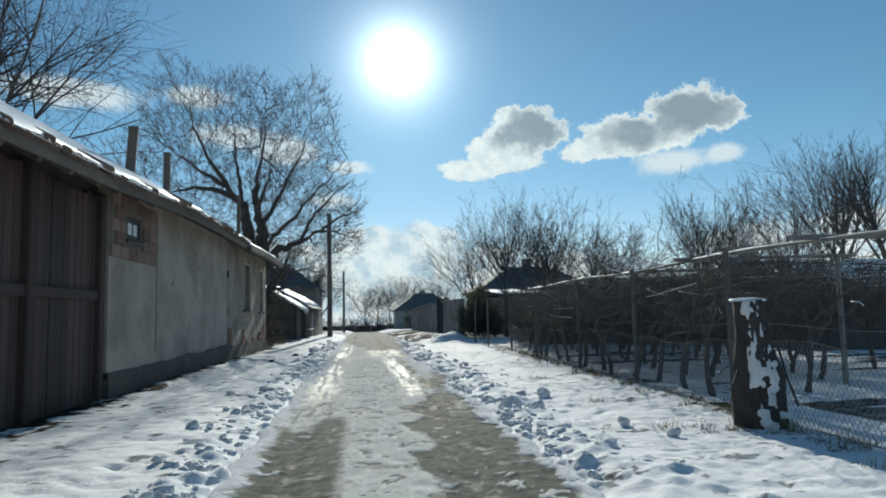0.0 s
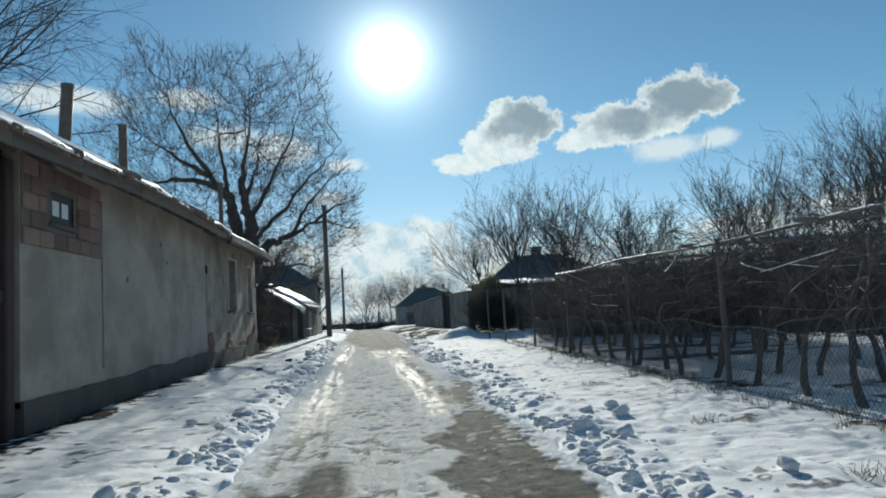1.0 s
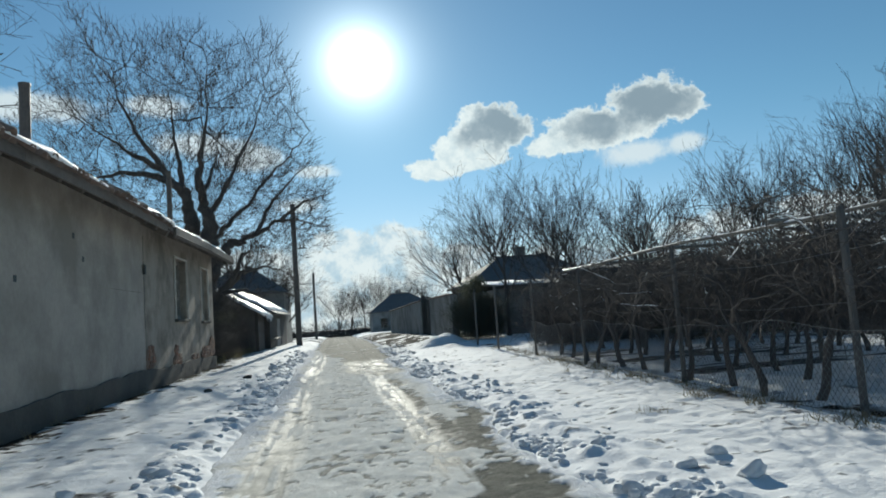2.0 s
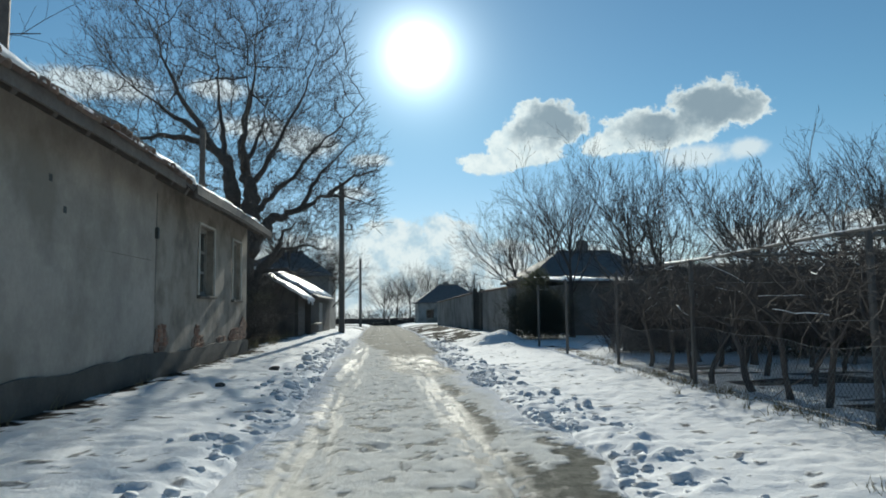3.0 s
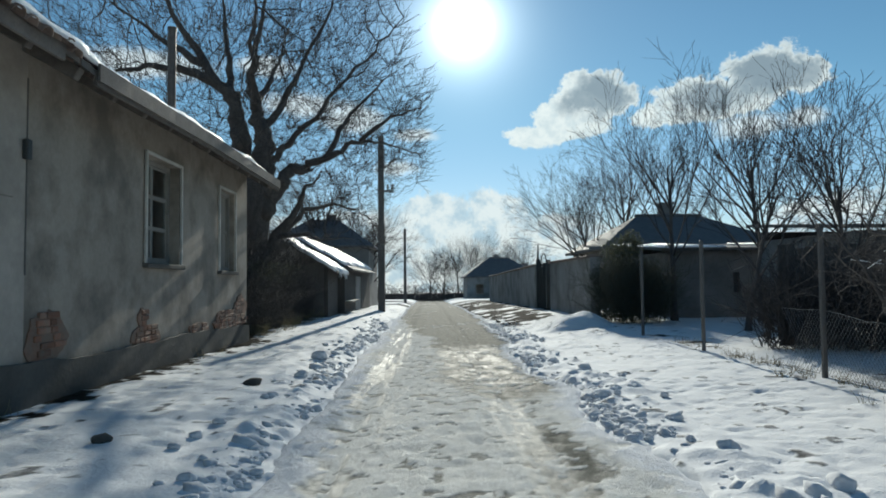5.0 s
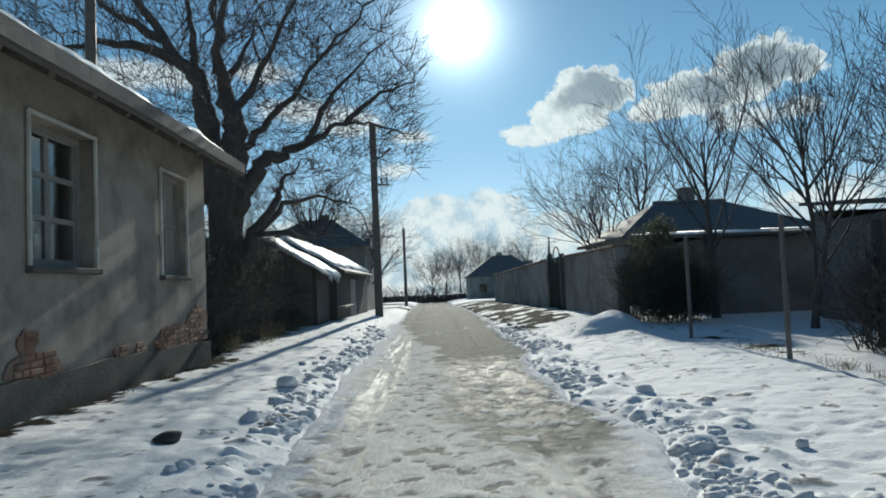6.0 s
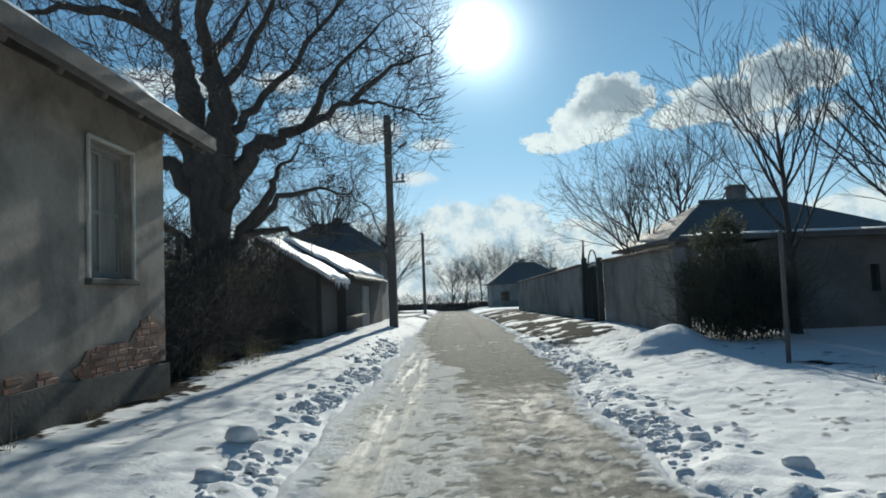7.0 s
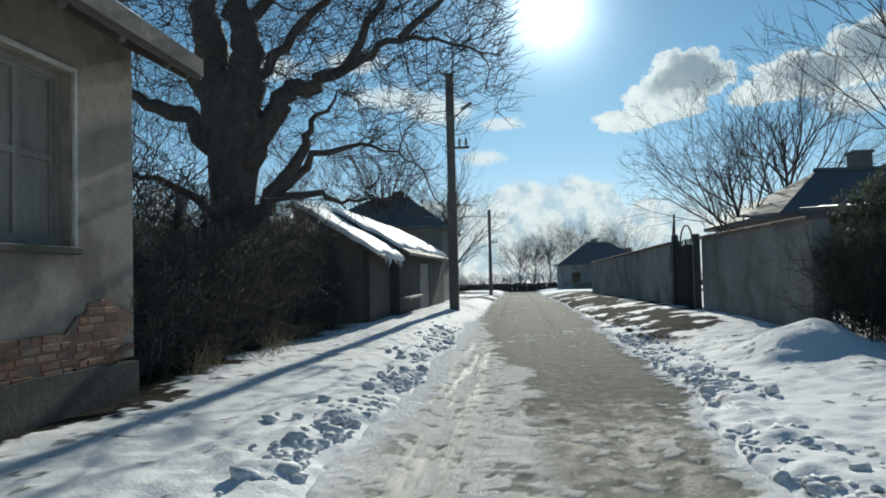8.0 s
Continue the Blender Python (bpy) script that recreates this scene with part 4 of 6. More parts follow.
# The old walnut behind the house.
rng = random.Random(7)
TREE = Vector((-5.15, 34.9, -0.15))
walnut = thing("tree", tuple(TREE), "huge old leafless walnut tree with a forked trunk", "tree")
BOUGHS = [
    ([(-0.16, 0, 3.9), (-0.4, 0, 5.0), (-0.47, 0, 5.8), (-0.52, 0, 6.4), (-0.78, -0.1, 7.0), (-1.5, -0.1, 7.9), (-2.4, -0.2, 9.4), (-3.0, -0.3, 10.8), (-3.3, -0.3, 12.2)], 0.4),
    ([(0.14, 0, 3.9), (0.24, 0, 5.0), (0.22, 0, 5.8), (0.06, 0, 6.4), (-0.1, -0.1, 7.2), (0.1, -0.2, 8.5), (0.4, -0.3, 9.9), (0.5, -0.4, 12.2)], 0.38),
    ([(0.2, 0, 3.3), (0.72, 0.1, 4.3), (1.1, 0.2, 4.72), (1.65, 0.2, 4.9), (2.15, 0.2, 5.1), (2.9, 0.3, 5.55), (3.8, 0.3, 5.6), (4.9, 0.4, 5.25)], 0.25),
    ([(-0.6, 0, 6.8), (-0.9, -0.1, 7.15), (-1.8, -0.4, 7.6), (-3.0, -0.8, 7.65), (-3.9, -1.0, 7.35), (-5.2, -1.3, 7.9)], 0.21),
    ([(-0.2, 0, 3.5), (-0.9, -0.1, 4.25), (-1.7, -0.3, 4.6), (-2.4, -0.5, 5.1), (-3.8, -0.7, 6.3)], 0.22),
    ([(0.2, 0.2, 2.2), (0.8, 0.3, 2.95), (1.25, 0.3, 3.7), (1.45, 0.3, 4.3), (2.1, 0.4, 4.7)], 0.19),
    ([(0.7, 0.3, 2.85), (1.44, 0.4, 3.5), (2.3, 0.5, 3.7), (3.1, 0.6, 3.4)], 0.1),
    ([(0.6, 0.2, 2.7), (1.55, 0.3, 2.78), (2.0, 0.4, 2.62), (2.8, 0.5, 2.65)], 0.08),
    ([(0.25, 0, 4.7), (1.0, 0, 5.5), (1.8, -0.2, 6.2), (2.8, -0.3, 7.4), (3.8, -0.4, 8.4), (4.5, -0.4, 9.2)], 0.11),
    ([(0.1, 0, 5.7), (0.8, 0.3, 6.8), (1.4, 0.4, 8.2), (2.2, 0.4, 9.8), (2.7, 0.4, 11.2)], 0.12),
    ([(-0.7, 0, 6.9), (-1.0, 0.6, 8.2), (-1.2, 0.9, 9.8), (-1.4, 1.0, 11.8)], 0.13),
    ([(-1.5, -0.1, 7.9), (-2.8, -0.4, 8.6), (-4.2, -0.7, 9.7)], 0.13),
    ([(0.0, 0.1, 6.6), (0.2, 1.6, 8.2), (0.3, 2.8, 9.8)], 0.11),
    ([(0.0, -0.1, 6.5), (0.3, -1.5, 8.0), (0.6, -2.8, 9.6)], 0.11),
    ([(2.1, 0.2, 5.1), (2.6, 0.4, 6.2), (3.4, 0.8, 7.3), (4.2, 1.0, 8.0)], 0.09),
    ([(3.1, 0.3, 5.6), (4.2, 0.0, 6.3), (5.0, -0.2, 6.5)], 0.07),
    ([(0.0, 0.1, 1.9), (-0.9, 0.0, 2.9), (-1.8, -0.6, 3.2), (-2.8, -1.0, 4.0)], 0.1),
]
g = Geo()
g.tube([(0.02, 0, -0.3), (0.0, 0, 0.3), (-0.03, 0, 1.4), (-0.02, 0, 2.6), (0.0, 0, 3.4), (0.0, 0, 4.1), (-0.04, 0, 4.7), (-0.06, 0, 5.05)],
       [0.72, 0.52, 0.43, 0.4, 0.42, 0.46, 0.42, 0.26], 20)
for v in range(len(g.v)):
    p = Vector(g.v[v])
    g.v[v] = tuple(p + noise.noise_vector(p * 1.6) * 0.09 + noise.noise_vector(p * 4.0) * 0.04)
part("trunk", g, BARK, walnut, "thick furrowed dark bark", smooth=True)
shoots, seeds = Geo(), []
for ctrl, r in BOUGHS:
    pts, rad = [], []
    cs = [Vector(c) for c in ctrl]
    for i in range(len(cs) - 1):
        for k in range(4):
            f = (i + k / 4) / (len(cs) - 1)
            pts.append(cs[i].lerp(cs[i + 1], k / 4) + Vector((rng.gauss(0, 0.045), rng.gauss(0, 0.045), rng.gauss(0, 0.04))) * (i + k > 0))
            rad.append(r * (1 - f) ** 1.35 * rng.uniform(0.95, 1.06) + 0.016)
    pts.append(cs[-1]), rad.append(0.015)
    part("limb", Geo().tube(pts, rad, 10), BARK, walnut, smooth=True)
    seeds += pts[5:]


def grow(seeds, aims, reach, kill, step, rng, rounds=70):
    """Branches that grow from the seeds towards a cloud of aims until each is reached: nodes and their parents."""
    P = [np.array(s, float) for s in seeds]
    parent = [-1] * len(P)
    best, who = np.full(len(aims), 1e9), np.zeros(len(aims), int)
    alive, fresh_from = np.ones(len(aims), bool), 0
    kids = [0] * len(P)
    for _ in range(rounds):
        block = np.array(P[fresh_from:])
        if not len(block):
            break
        d = np.linalg.norm(aims[:, None, :] - block[None], axis=2)
        k = d.argmin(1)
        dm = d[np.arange(len(aims)), k]
        nearer = dm < best
        best[nearer], who[nearer] = dm[nearer], k[nearer] + fresh_from
        alive &= best > kill
        fresh_from = len(P)
        pull = collections.defaultdict(lambda: np.zeros(3))
        for i in np.nonzero(alive & (best < reach))[0]:
            pull[int(who[i])] += (aims[i] - P[who[i]]) / best[i]
        for i in sorted(pull):
            if kids[i] >= 3:
                continue
            v = pull[i]
            if parent[i] >= 0:
                v = v / (np.linalg.norm(v) + 1e-6) + 0.55 * (P[i] - P[parent[i]]) / step
            v = v + np.array([rng.gauss(0, 0.12), rng.gauss(0, 0.12), rng.gauss(0, 0.12)]) * np.linalg.norm(v)
            P.append(P[i] + v / (np.linalg.norm(v) + 1e-6) * step)
            parent.append(i)
            kids.append(0)
            kids[i] += 1
    return P, parent


rc0 = np.random.RandomState(8)
aims = rc0.uniform(-1.15, 1.15, (16000, 3))
ragged = 1.03 + 0.1 * np.sin(aims[:, 0] * 5.1 + 1.0) * np.sin(aims[:, 2] * 4.3 + 0.4) + 0.08 * np.sin(aims[:, 0] * 9.7 + aims[:, 1] * 4 + 2.0)
aims = aims[(np.abs(aims) ** 2.3).sum(1) < ragged ** 2] * (5.75, 5.4, 5.3) + (-0.8, -0.4, 7.9)
aims = aims[(aims[:, 2] > 4.6 - 0.25 * np.abs(aims[:, 0])) & (rc0.rand(len(aims)) < 0.8)]
low = rc0.uniform((-4.0, -3.0, 2.4), (4.0, 4.6, 5.2), (260, 3))
side = np.concatenate([rc0.uniform((0.0, -4.0, 3.8), (3.2, 4.2, 9.0), (700, 3)), rc0.uniform((2.6, -2.6, 4.3), (5.1, 3.0, 7.0), (380, 3))])
P, parent = grow(seeds, np.concatenate([aims, low, side]), 2.4, 0.33, 0.28, rng)
load = [0] * len(P)
children = collections.defaultdict(list)
for i in range(len(P) - 1, -1, -1):
    load[i] = max(load[i], 1)
    if parent[i] >= 0:
        load[parent[i]] += load[i]
        children[parent[i]].append(i)
thick = lambda i: 0.006 * load[i] ** 0.5
for i in range(len(P)):
    if parent[i] < 0:
        starts = children[i]
    else:
        starts = sorted(children[i], key=lambda c: -load[c])[1:]
    for s in starts:
        chain = [i, s]
        while children[chain[-1]]:
            chain.append(max(children[chain[-1]], key=lambda c: load[c]))
        q = [Vector(P[c]) for c in chain]
        r = [thick(s)] + [thick(c) for c in chain[1:]]
        r[-1] = 0.004
        if r[0] > 0.045:
            part("limb", Geo().tube(q, r, 7), BARK, walnut, smooth=True)
        else:
            shoots.tube(q, r, 4 if r[0] > 0.015 else 3, False)
heart = Vector((-0.4, -0.3, 6.5))
for i in range(len(P)):
    if parent[i] < 0 or load[i] > 14:
        continue
    out = (Vector(P[i]) - heart).normalized()
    for _ in range(2 if load[i] < 3 else 1):
        way = out * 0.6 + Vector((rng.gauss(0, 0.55), rng.gauss(0, 0.55), 0.35 + rng.gauss(0, 0.4)))
        ln = rng.uniform(0.3, 0.85)
        q, r = branch(rng, P[i], way, ln, 0.007, 0.0035, 3, 0.1, 0.08)
        shoots.tube(q, r, 3, False)
        if rng.random() < 0.6:
            p, d = along(q, rng.uniform(0.3, 0.7))
            q, r = branch(rng, p, d + Vector((rng.gauss(0, 0.6), rng.gauss(0, 0.6), rng.gauss(0.2, 0.4))), ln * 0.5, 0.0065, 0.0035, 2, 0.1, 0.05)
            shoots.tube(q, r, 3, False)
part("crown", quick_mesh("crown", shoots, TWIG), TWIG, walnut, "dense tangle of bare twigs")


def ramify(rng, geo, pts, rad, length, counts, angle, lift):
    """Side branches along a limb, each thinner and shorter than what bears it, and theirs in turn."""
    n = counts[0]
    for k in range(n):
        t = min(0.98, 0.18 + 0.82 * (k + rng.random()) / n)
        p, d = along(pts, t)
        r = max(0.0045, rad[min(int(t * (len(rad) - 1)), len(rad) - 1)] * rng.uniform(0.45, 0.68))
        s = Matrix.Rotation(rng.uniform(0, 2 * math.pi), 3, d) @ d.orthogonal().normalized()
        a = angle * rng.uniform(0.6, 1.35)
        way = d * math.cos(a) + s * math.sin(a) + Vector((0, 0, lift))
        ln = length * rng.uniform(0.4, 0.72) * (1.2 - 0.55 * t)
        q, qr = branch(rng, p, way, ln, r, max(0.0035, r * 0.35), 4 if len(counts) > 1 else 3, 0.1, lift * 0.3)
        geo.tube(q, qr, 5 if r > 0.02 else 3, False)
        if len(counts) > 1:
            ramify(rng, geo, q, qr, ln, counts[1:], angle, lift)


def bare_tree(x, y, high, seed, lean=(0, 0), stems=5, label="bare fruit tree in the gardens", up=0.25, counts=(13, 7, 5), r0=0.085, fork=0.3, spread=0.58, width=0.6):
    """A leafless tree: a trunk that runs on as a leader, ascending limbs and ever finer branches."""
    rng = random.Random(seed)
    ob = thing("tree", (x, y, land(x, y)), label, "tree", "bare trees of the gardens")
    high *= 0.86
    way = (lean[0] * 0.5, lean[1] * 0.5, 1)
    tp, tr = branch(rng, (0, 0, -0.2), way, high * 0.78, r0, r0 * 0.22, 10, 0.05, 0.02)
    tr[0] = r0 * 1.4
    part("trunk", Geo().tube(tp, tr, 9), BARK, ob, smooth=True)
    n = (max(5, round(counts[0] * 0.6)), max(4, round(counts[1] * 0.65)), max(3, counts[2] - 2))
    sh = Geo()
    ramify(rng, sh, tp[5:], tr[5:], high * 0.5, n, 0.6, up * 0.5)
    for k in range(stems):
        a = 2 * math.pi * (k + rng.random() * 0.7) / stems
        t = fork + (0.62 - fork) * (k * 0.618 % 1.0)
        p, d = along(tp, min(0.95, t / 0.78))
        w = width * rng.uniform(0.8, 1.3)
        ln = (high - p.z) * rng.uniform(0.78, 1.0) * math.hypot(1, w * 0.6)
        q, rad = branch(rng, p, (math.cos(a) * w + lean[0], math.sin(a) * w + lean[1], 0.9), ln, r0 * rng.uniform(0.27, 0.38), r0 * 0.07, 8, 0.07, up * 0.16)
        part("limb", Geo().tube(q, rad, 7), BARK, ob, smooth=True)
        ramify(rng, sh, q, rad, ln, n, spread, up * 0.35)
    part("crown", quick_mesh("crown", sh, TWIG), TWIG, ob, "fine bare twigs")
    return ob


bare_tree(7.1, 34.1, 7.0, 21, stems=7, counts=(11, 6, 3), spread=0.5, label="slender bare fruit tree beside the outbuilding", r0=0.1, fork=0.3)
bare_tree(9.3, 33.4, 7.2, 22, stems=7, counts=(11, 6, 3), spread=0.5, label="bare fruit tree with upright shoots", r0=0.1, fork=0.28)
bare_tree(8.3, 47.5, 7.2, 23, lean=(-0.75, -0.1), stems=8, label="bare tree leaning out over the lane wall", r0=0.12, fork=0.22, up=0.08, width=0.9)
bare_tree(10.1, 50.0, 9.2, 43, stems=9, counts=(13, 7, 4), label="bare spreading tree behind the lane wall", r0=0.14, fork=0.3, width=0.75)
bare_tree(7.6, 30.6, 5.2, 24, stems=5, label="bare fruit tree in the garden")
bare_tree(7.4, 26.2, 4.7, 25, stems=6, label="pruned bare fruit tree in the garden", fork=0.35)
bare_tree(7.5, 22.2, 4.5, 26, stems=6, label="pruned bare fruit tree with upright shoots", fork=0.38)
bare_tree(10.2, 26.8, 5.0, 27, stems=6)
bare_tree(11.6, 21.0, 4.6, 28, stems=6)
bare_tree(13.6, 25.5, 5.8, 29, stems=6)
bare_tree(15.5, 30.0, 7.0, 30, stems=7, counts=(11, 6, 5))
bare_tree(20.5, 31.0, 9.0, 31, stems=7, counts=(11, 6, 5))
bare_tree(25.5, 34.5, 10.5, 32, stems=8, counts=(12, 7, 5), label="tall dense bare tree behind the gardens", r0=0.2)
bare_tree(16.5, 22.5, 6.8, 33, stems=7, counts=(11, 6, 5))
bare_tree(20.0, 24.0, 8.2, 34, stems=7, counts=(12, 7, 5), label="dense bare tree behind the sheds", r0=0.16)
bare_tree(11.0, 16.6, 4.0, 35, stems=6, fork=0.4)
bare_tree(-11.0, 20.0, 14.0, 36, stems=14, label="tall dense bare tree behind the farmhouse", r0=0.2, counts=(17, 10, 6), width=0.46, up=0.0, fork=0.35, spread=0.9)
bare_tree(-9.5, 38.5, 7.5, 37, stems=8, label="bare tree behind the hedge", counts=(11, 7, 5))
bare_tree(-7.0, 47.0, 6.5, 38, stems=6, label="bare tree beside the sheds", counts=(10, 6, 4))
bare_tree(-6.6, 58.5, 9.4, 44, stems=9, label="twiggy bare tree behind the sheds", counts=(13, 7, 5), r0=0.19, width=0.8, fork=0.25)
bare_tree(-4.2, 61.0, 6.8, 45, stems=8, label="twiggy bare tree behind the sheds", counts=(12, 7, 5), r0=0.17, width=0.8, fork=0.2)
bare_tree(-5.2, 66.0, 7.5, 39, stems=6, label="bare tree by the lane", counts=(10, 6, 4))
bare_tree(-4.2, 72.0, 6.0, 40, stems=6, label="bare tree by the lane", counts=(9, 5, 4))
bare_tree(10.5, 60.0, 6.5, 41, stems=6, counts=(9, 5, 4))
bare_tree(14.5, 52.0, 7.0, 42, stems=6, counts=(9, 5, 4))
for k, (x, y, hgt) in enumerate(((0.6, 118, 7.6), (2.6, 124, 8.8), (4.6, 116, 8.4), (7.6, 114, 9.8), (10.5, 118, 9.0), (13.5, 112, 8.6))):
    bare_tree(x, y, hgt, 50 + k, stems=13, counts=(12, 8, 5), label="bare bushy tree at the far end of the lane", r0=0.13, fork=0.04, width=0.75, up=0.1, spread=0.7)


# ---- hedge, fence and sheds past the house ----
def thicket(rng, geo, lo, hi, n, length, r=0.006, up=0.5, kids=2):
    """Stems and twigs standing up out of a stretch of ground."""
    for _ in range(n):
        x, y = rng.uniform(lo[0], hi[0]), rng.uniform(lo[1], hi[1])
        z = rng.uniform(lo[2], hi[2])
        q, rad = branch(rng, (x, y, z), (rng.gauss(0, 0.6), rng.gauss(0, 0.6), up + rng.random()), length * rng.uniform(0.5, 1.2), r * rng.uniform(0.8, 1.8), r * 0.4, 4, 0.2, 0.02)
        geo.tube(q, rad, 3, False)
        for _k in range(kids):
            p, d = along(q, rng.uniform(0.3, 1))
            q2, rad2 = branch(rng, p, d + Vector((rng.gauss(0, 0.8), rng.gauss(0, 0.8), rng.gauss(0, 0.6))), length * 0.4, r * 0.8, r * 0.3, 2, 0.2, 0)
            geo.tube(q2, rad2, 3, False)


def leafage(rng, geo, lo, hi, n, size):
    """Small withered leaves."""
    for _ in range(n):
        c = Vector((rng.uniform(lo[0], hi[0]), rng.uniform(lo[1], hi[1]), rng.uniform(lo[2], hi[2])))
        a = Vector((rng.gauss(0, 1), rng.gauss(0, 1), rng.gauss(0, 1))).normalized()
        b = a.orthogonal().normalized()
        s = size * rng.uniform(0.6, 1.4)
        geo.quad(c - a * s, c + b * s * 0.5, c + a * s, c - b * s * 0.5)


rng = random.Random(12)
yard_fence = thing("board_fence", (-4.75, 34.3, 0), "old dark board fence overgrown with brush", "fence")
yb = Geo().box((-0.015, -0.08, 0), (0.015, 0.08, 1.0), 0.006).mesh("board", OLDWOOD)
y = 29.7
while y < 39.4:
    ob = part("board", yb, OLDWOOD, yard_fence, at=(0.02 * rng.random(), y - 34.3, -0.35))
    ob.scale = (1, 1, float(np.interp(y, [29.7, 31, 36, 39.4], [1.9, 2.15, 2.6, 2.7])) + rng.uniform(-0.12, 0.1))
    y += 0.168
for y in (29.8, 32.2, 34.6, 37.0, 39.2):
    part("post", Geo().box((-0.13, y - 34.3 - 0.07, -0.5), (-0.02, y - 34.3 + 0.07, 2.3), 0.015), OLDWOOD, yard_fence)
part("rail", Geo().box((-0.07, -4.6, 0.5), (-0.018, 5.1, 0.62), 0.01), OLDWOOD, yard_fence)
part("rail", Geo().box((-0.07, -4.6, 1.5), (-0.018, 5.1, 1.62), 0.01), OLDWOOD, yard_fence)
g = Geo()
thicket(rng, g, (-0.3, -4.6, 0), (0.4, 5.0, 0.9), 2300, 0.9, 0.006, 0.5, 3)
thicket(rng, g, (-0.6, -4.6, 1.2), (0.2, 5.0, 2.2), 900, 0.8, 0.006, 0.6, 3)
hedge = solo("hedge", quick_mesh("hedge", g, TWIG), TWIG, (-4.62, 34.3, -0.15), "dense dark brush grown over the yard fence", "hedge", kind="stuff")
g = Geo()
leafage(rng, g, (-0.35, -4.7, 0.0), (0.3, 5.0, 1.9), 7000, 0.035)
solo("withered_leaves", quick_mesh("withered_leaves", g, HEDGE, False), HEDGE, (-4.62, 34.3, -0.12), "withered dark leaves clinging to the brush", "leaves", kind="stuff")
g = Geo()
thicket(rng, g, (-3.0, -3.5, 0), (0.0, 5.0, 0.4), 700, 2.6, 0.009, 0.9, 4)
solo("shrubs", quick_mesh("shrubs", g, TWIG), TWIG, (-5.6, 34.3, -0.1), "leafless shrubs behind the yard fence", "shrub", kind="stuff")


def clump(rng, geo, c, r, n, size):
    """Leaves thickest towards the skin of a ragged ball."""
    for _ in range(n):
        d = Vector((rng.gauss(0, 1), rng.gauss(0, 1), rng.gauss(0, 1))).normalized()
        q = Vector(c) + d * r * (rng.random() ** 0.45) * (1 + 0.35 * noise.noise(d * 2.2 + Vector(c)))
        leafage(rng, geo, q, q, 1, size)


def shed(name, y0, y1, ex, ez, rx, rz, label, wall_mat, snow_lip, group="sheds"):
    """A lean-to with posts, board or plaster front, and a snow-covered roof falling to the lane."""
    zb = land(ex - 0.3, (y0 + y1) / 2) - 0.15
    ob = thing(name, (ex, y0, 0), label, "shed", group)
    ln = y1 - y0
    fx = -0.35
    part("front_wall", Geo().wall(fx - 0.15, fx, 0.1, ln - 0.1, zb, ez - 0.05 + 0.35 * (rz - ez) / (ex - rx)), wall_mat, ob)
    part("end_wall", Geo().prism([(fx - 0.15, zb), (rx - ex, zb), (rx - ex, rz - 0.06), (fx - 0.15, ez + (rz - ez) * (fx - 0.15) / (rx - ex) - 0.08)], "y", 0.12, 0.24), OLDWOOD, ob)
    part("end_wall", Geo().prism([(fx - 0.15, zb), (rx - ex, zb), (rx - ex, rz - 0.06), (fx - 0.15, ez + (rz - ez) * (fx - 0.15) / (rx - ex) - 0.08)], "y", ln - 0.24, ln - 0.12), OLDWOOD, ob)
    part("rear_wall", Geo().wall(rx - ex - 0.1, rx - ex, 0.1, ln - 0.1, zb, rz - 0.06), OLDWOOD, ob)
    part("roof", Geo().prism([(0, ez), (rx - ex - 0.15, rz + 0.06), (rx - ex - 0.15, rz - 0.02), (0, ez - 0.08)], "y", -0.1, ln + 0.1), SLATE, ob, "old dark roofing")
    sn = Geo()
    n, m = max(8, int(ln / 0.08)), 10
    r2 = random.Random(int(y0 * 10))
    for i in range(n + 1):
        v = -0.12 + (ln + 0.24) * i / n
        lip = 0.06 * r2.random() + snow_lip - 0.35 * abs(float(fbm(np.array([2.0]), np.array([v + y0]), 1.3, 4, 0.6)[0]))
        for k in range(m + 1):
            f = k / m
            x = lip + (rx - ex - 0.15 - lip) * f
            z = ez + (rz - ez) * (x / (rx - ex)) + 0.06 + 0.11 * float(fbm(np.array([x]), np.array([v + y0]), 0.7, 4, 0.55)[0]) + 0.05 * min(1, 6 * f) * min(1, 8 * (1 - f) + 0.3) + 0.022 * math.sin(v * 19.0)
            sn.v.append((x, v, z))
    top = len(sn.v)
    sn.v += [(x, v, z - 0.09 - 0.03) for x, v, z in sn.v]
    for i in range(n):
        for k in range(m):
            a = i * (m + 1) + k
            sn.f.append((a, a + m + 1, a + m + 2, a + 1))
            sn.f.append((top + a, top + a + 1, top + a + m + 2, top + a + m + 1))
        a = i * (m + 1)
        sn.f.append((a, top + a, top + a + m + 1, a + m + 1))
        a += m
        sn.f.append((a, a + m + 1, top + a + m + 1, top + a))
    for a, s in ((0, 1), (n * (m + 1), -1)):
        for k in range(m):
            sn.f.append((a + k, a + k + 1, top + a + k + 1, top + a + k)[::s])
    part("snow_cover", sn, SNOW, ob, "smooth bright snow on the roof", smooth=True)
    return ob


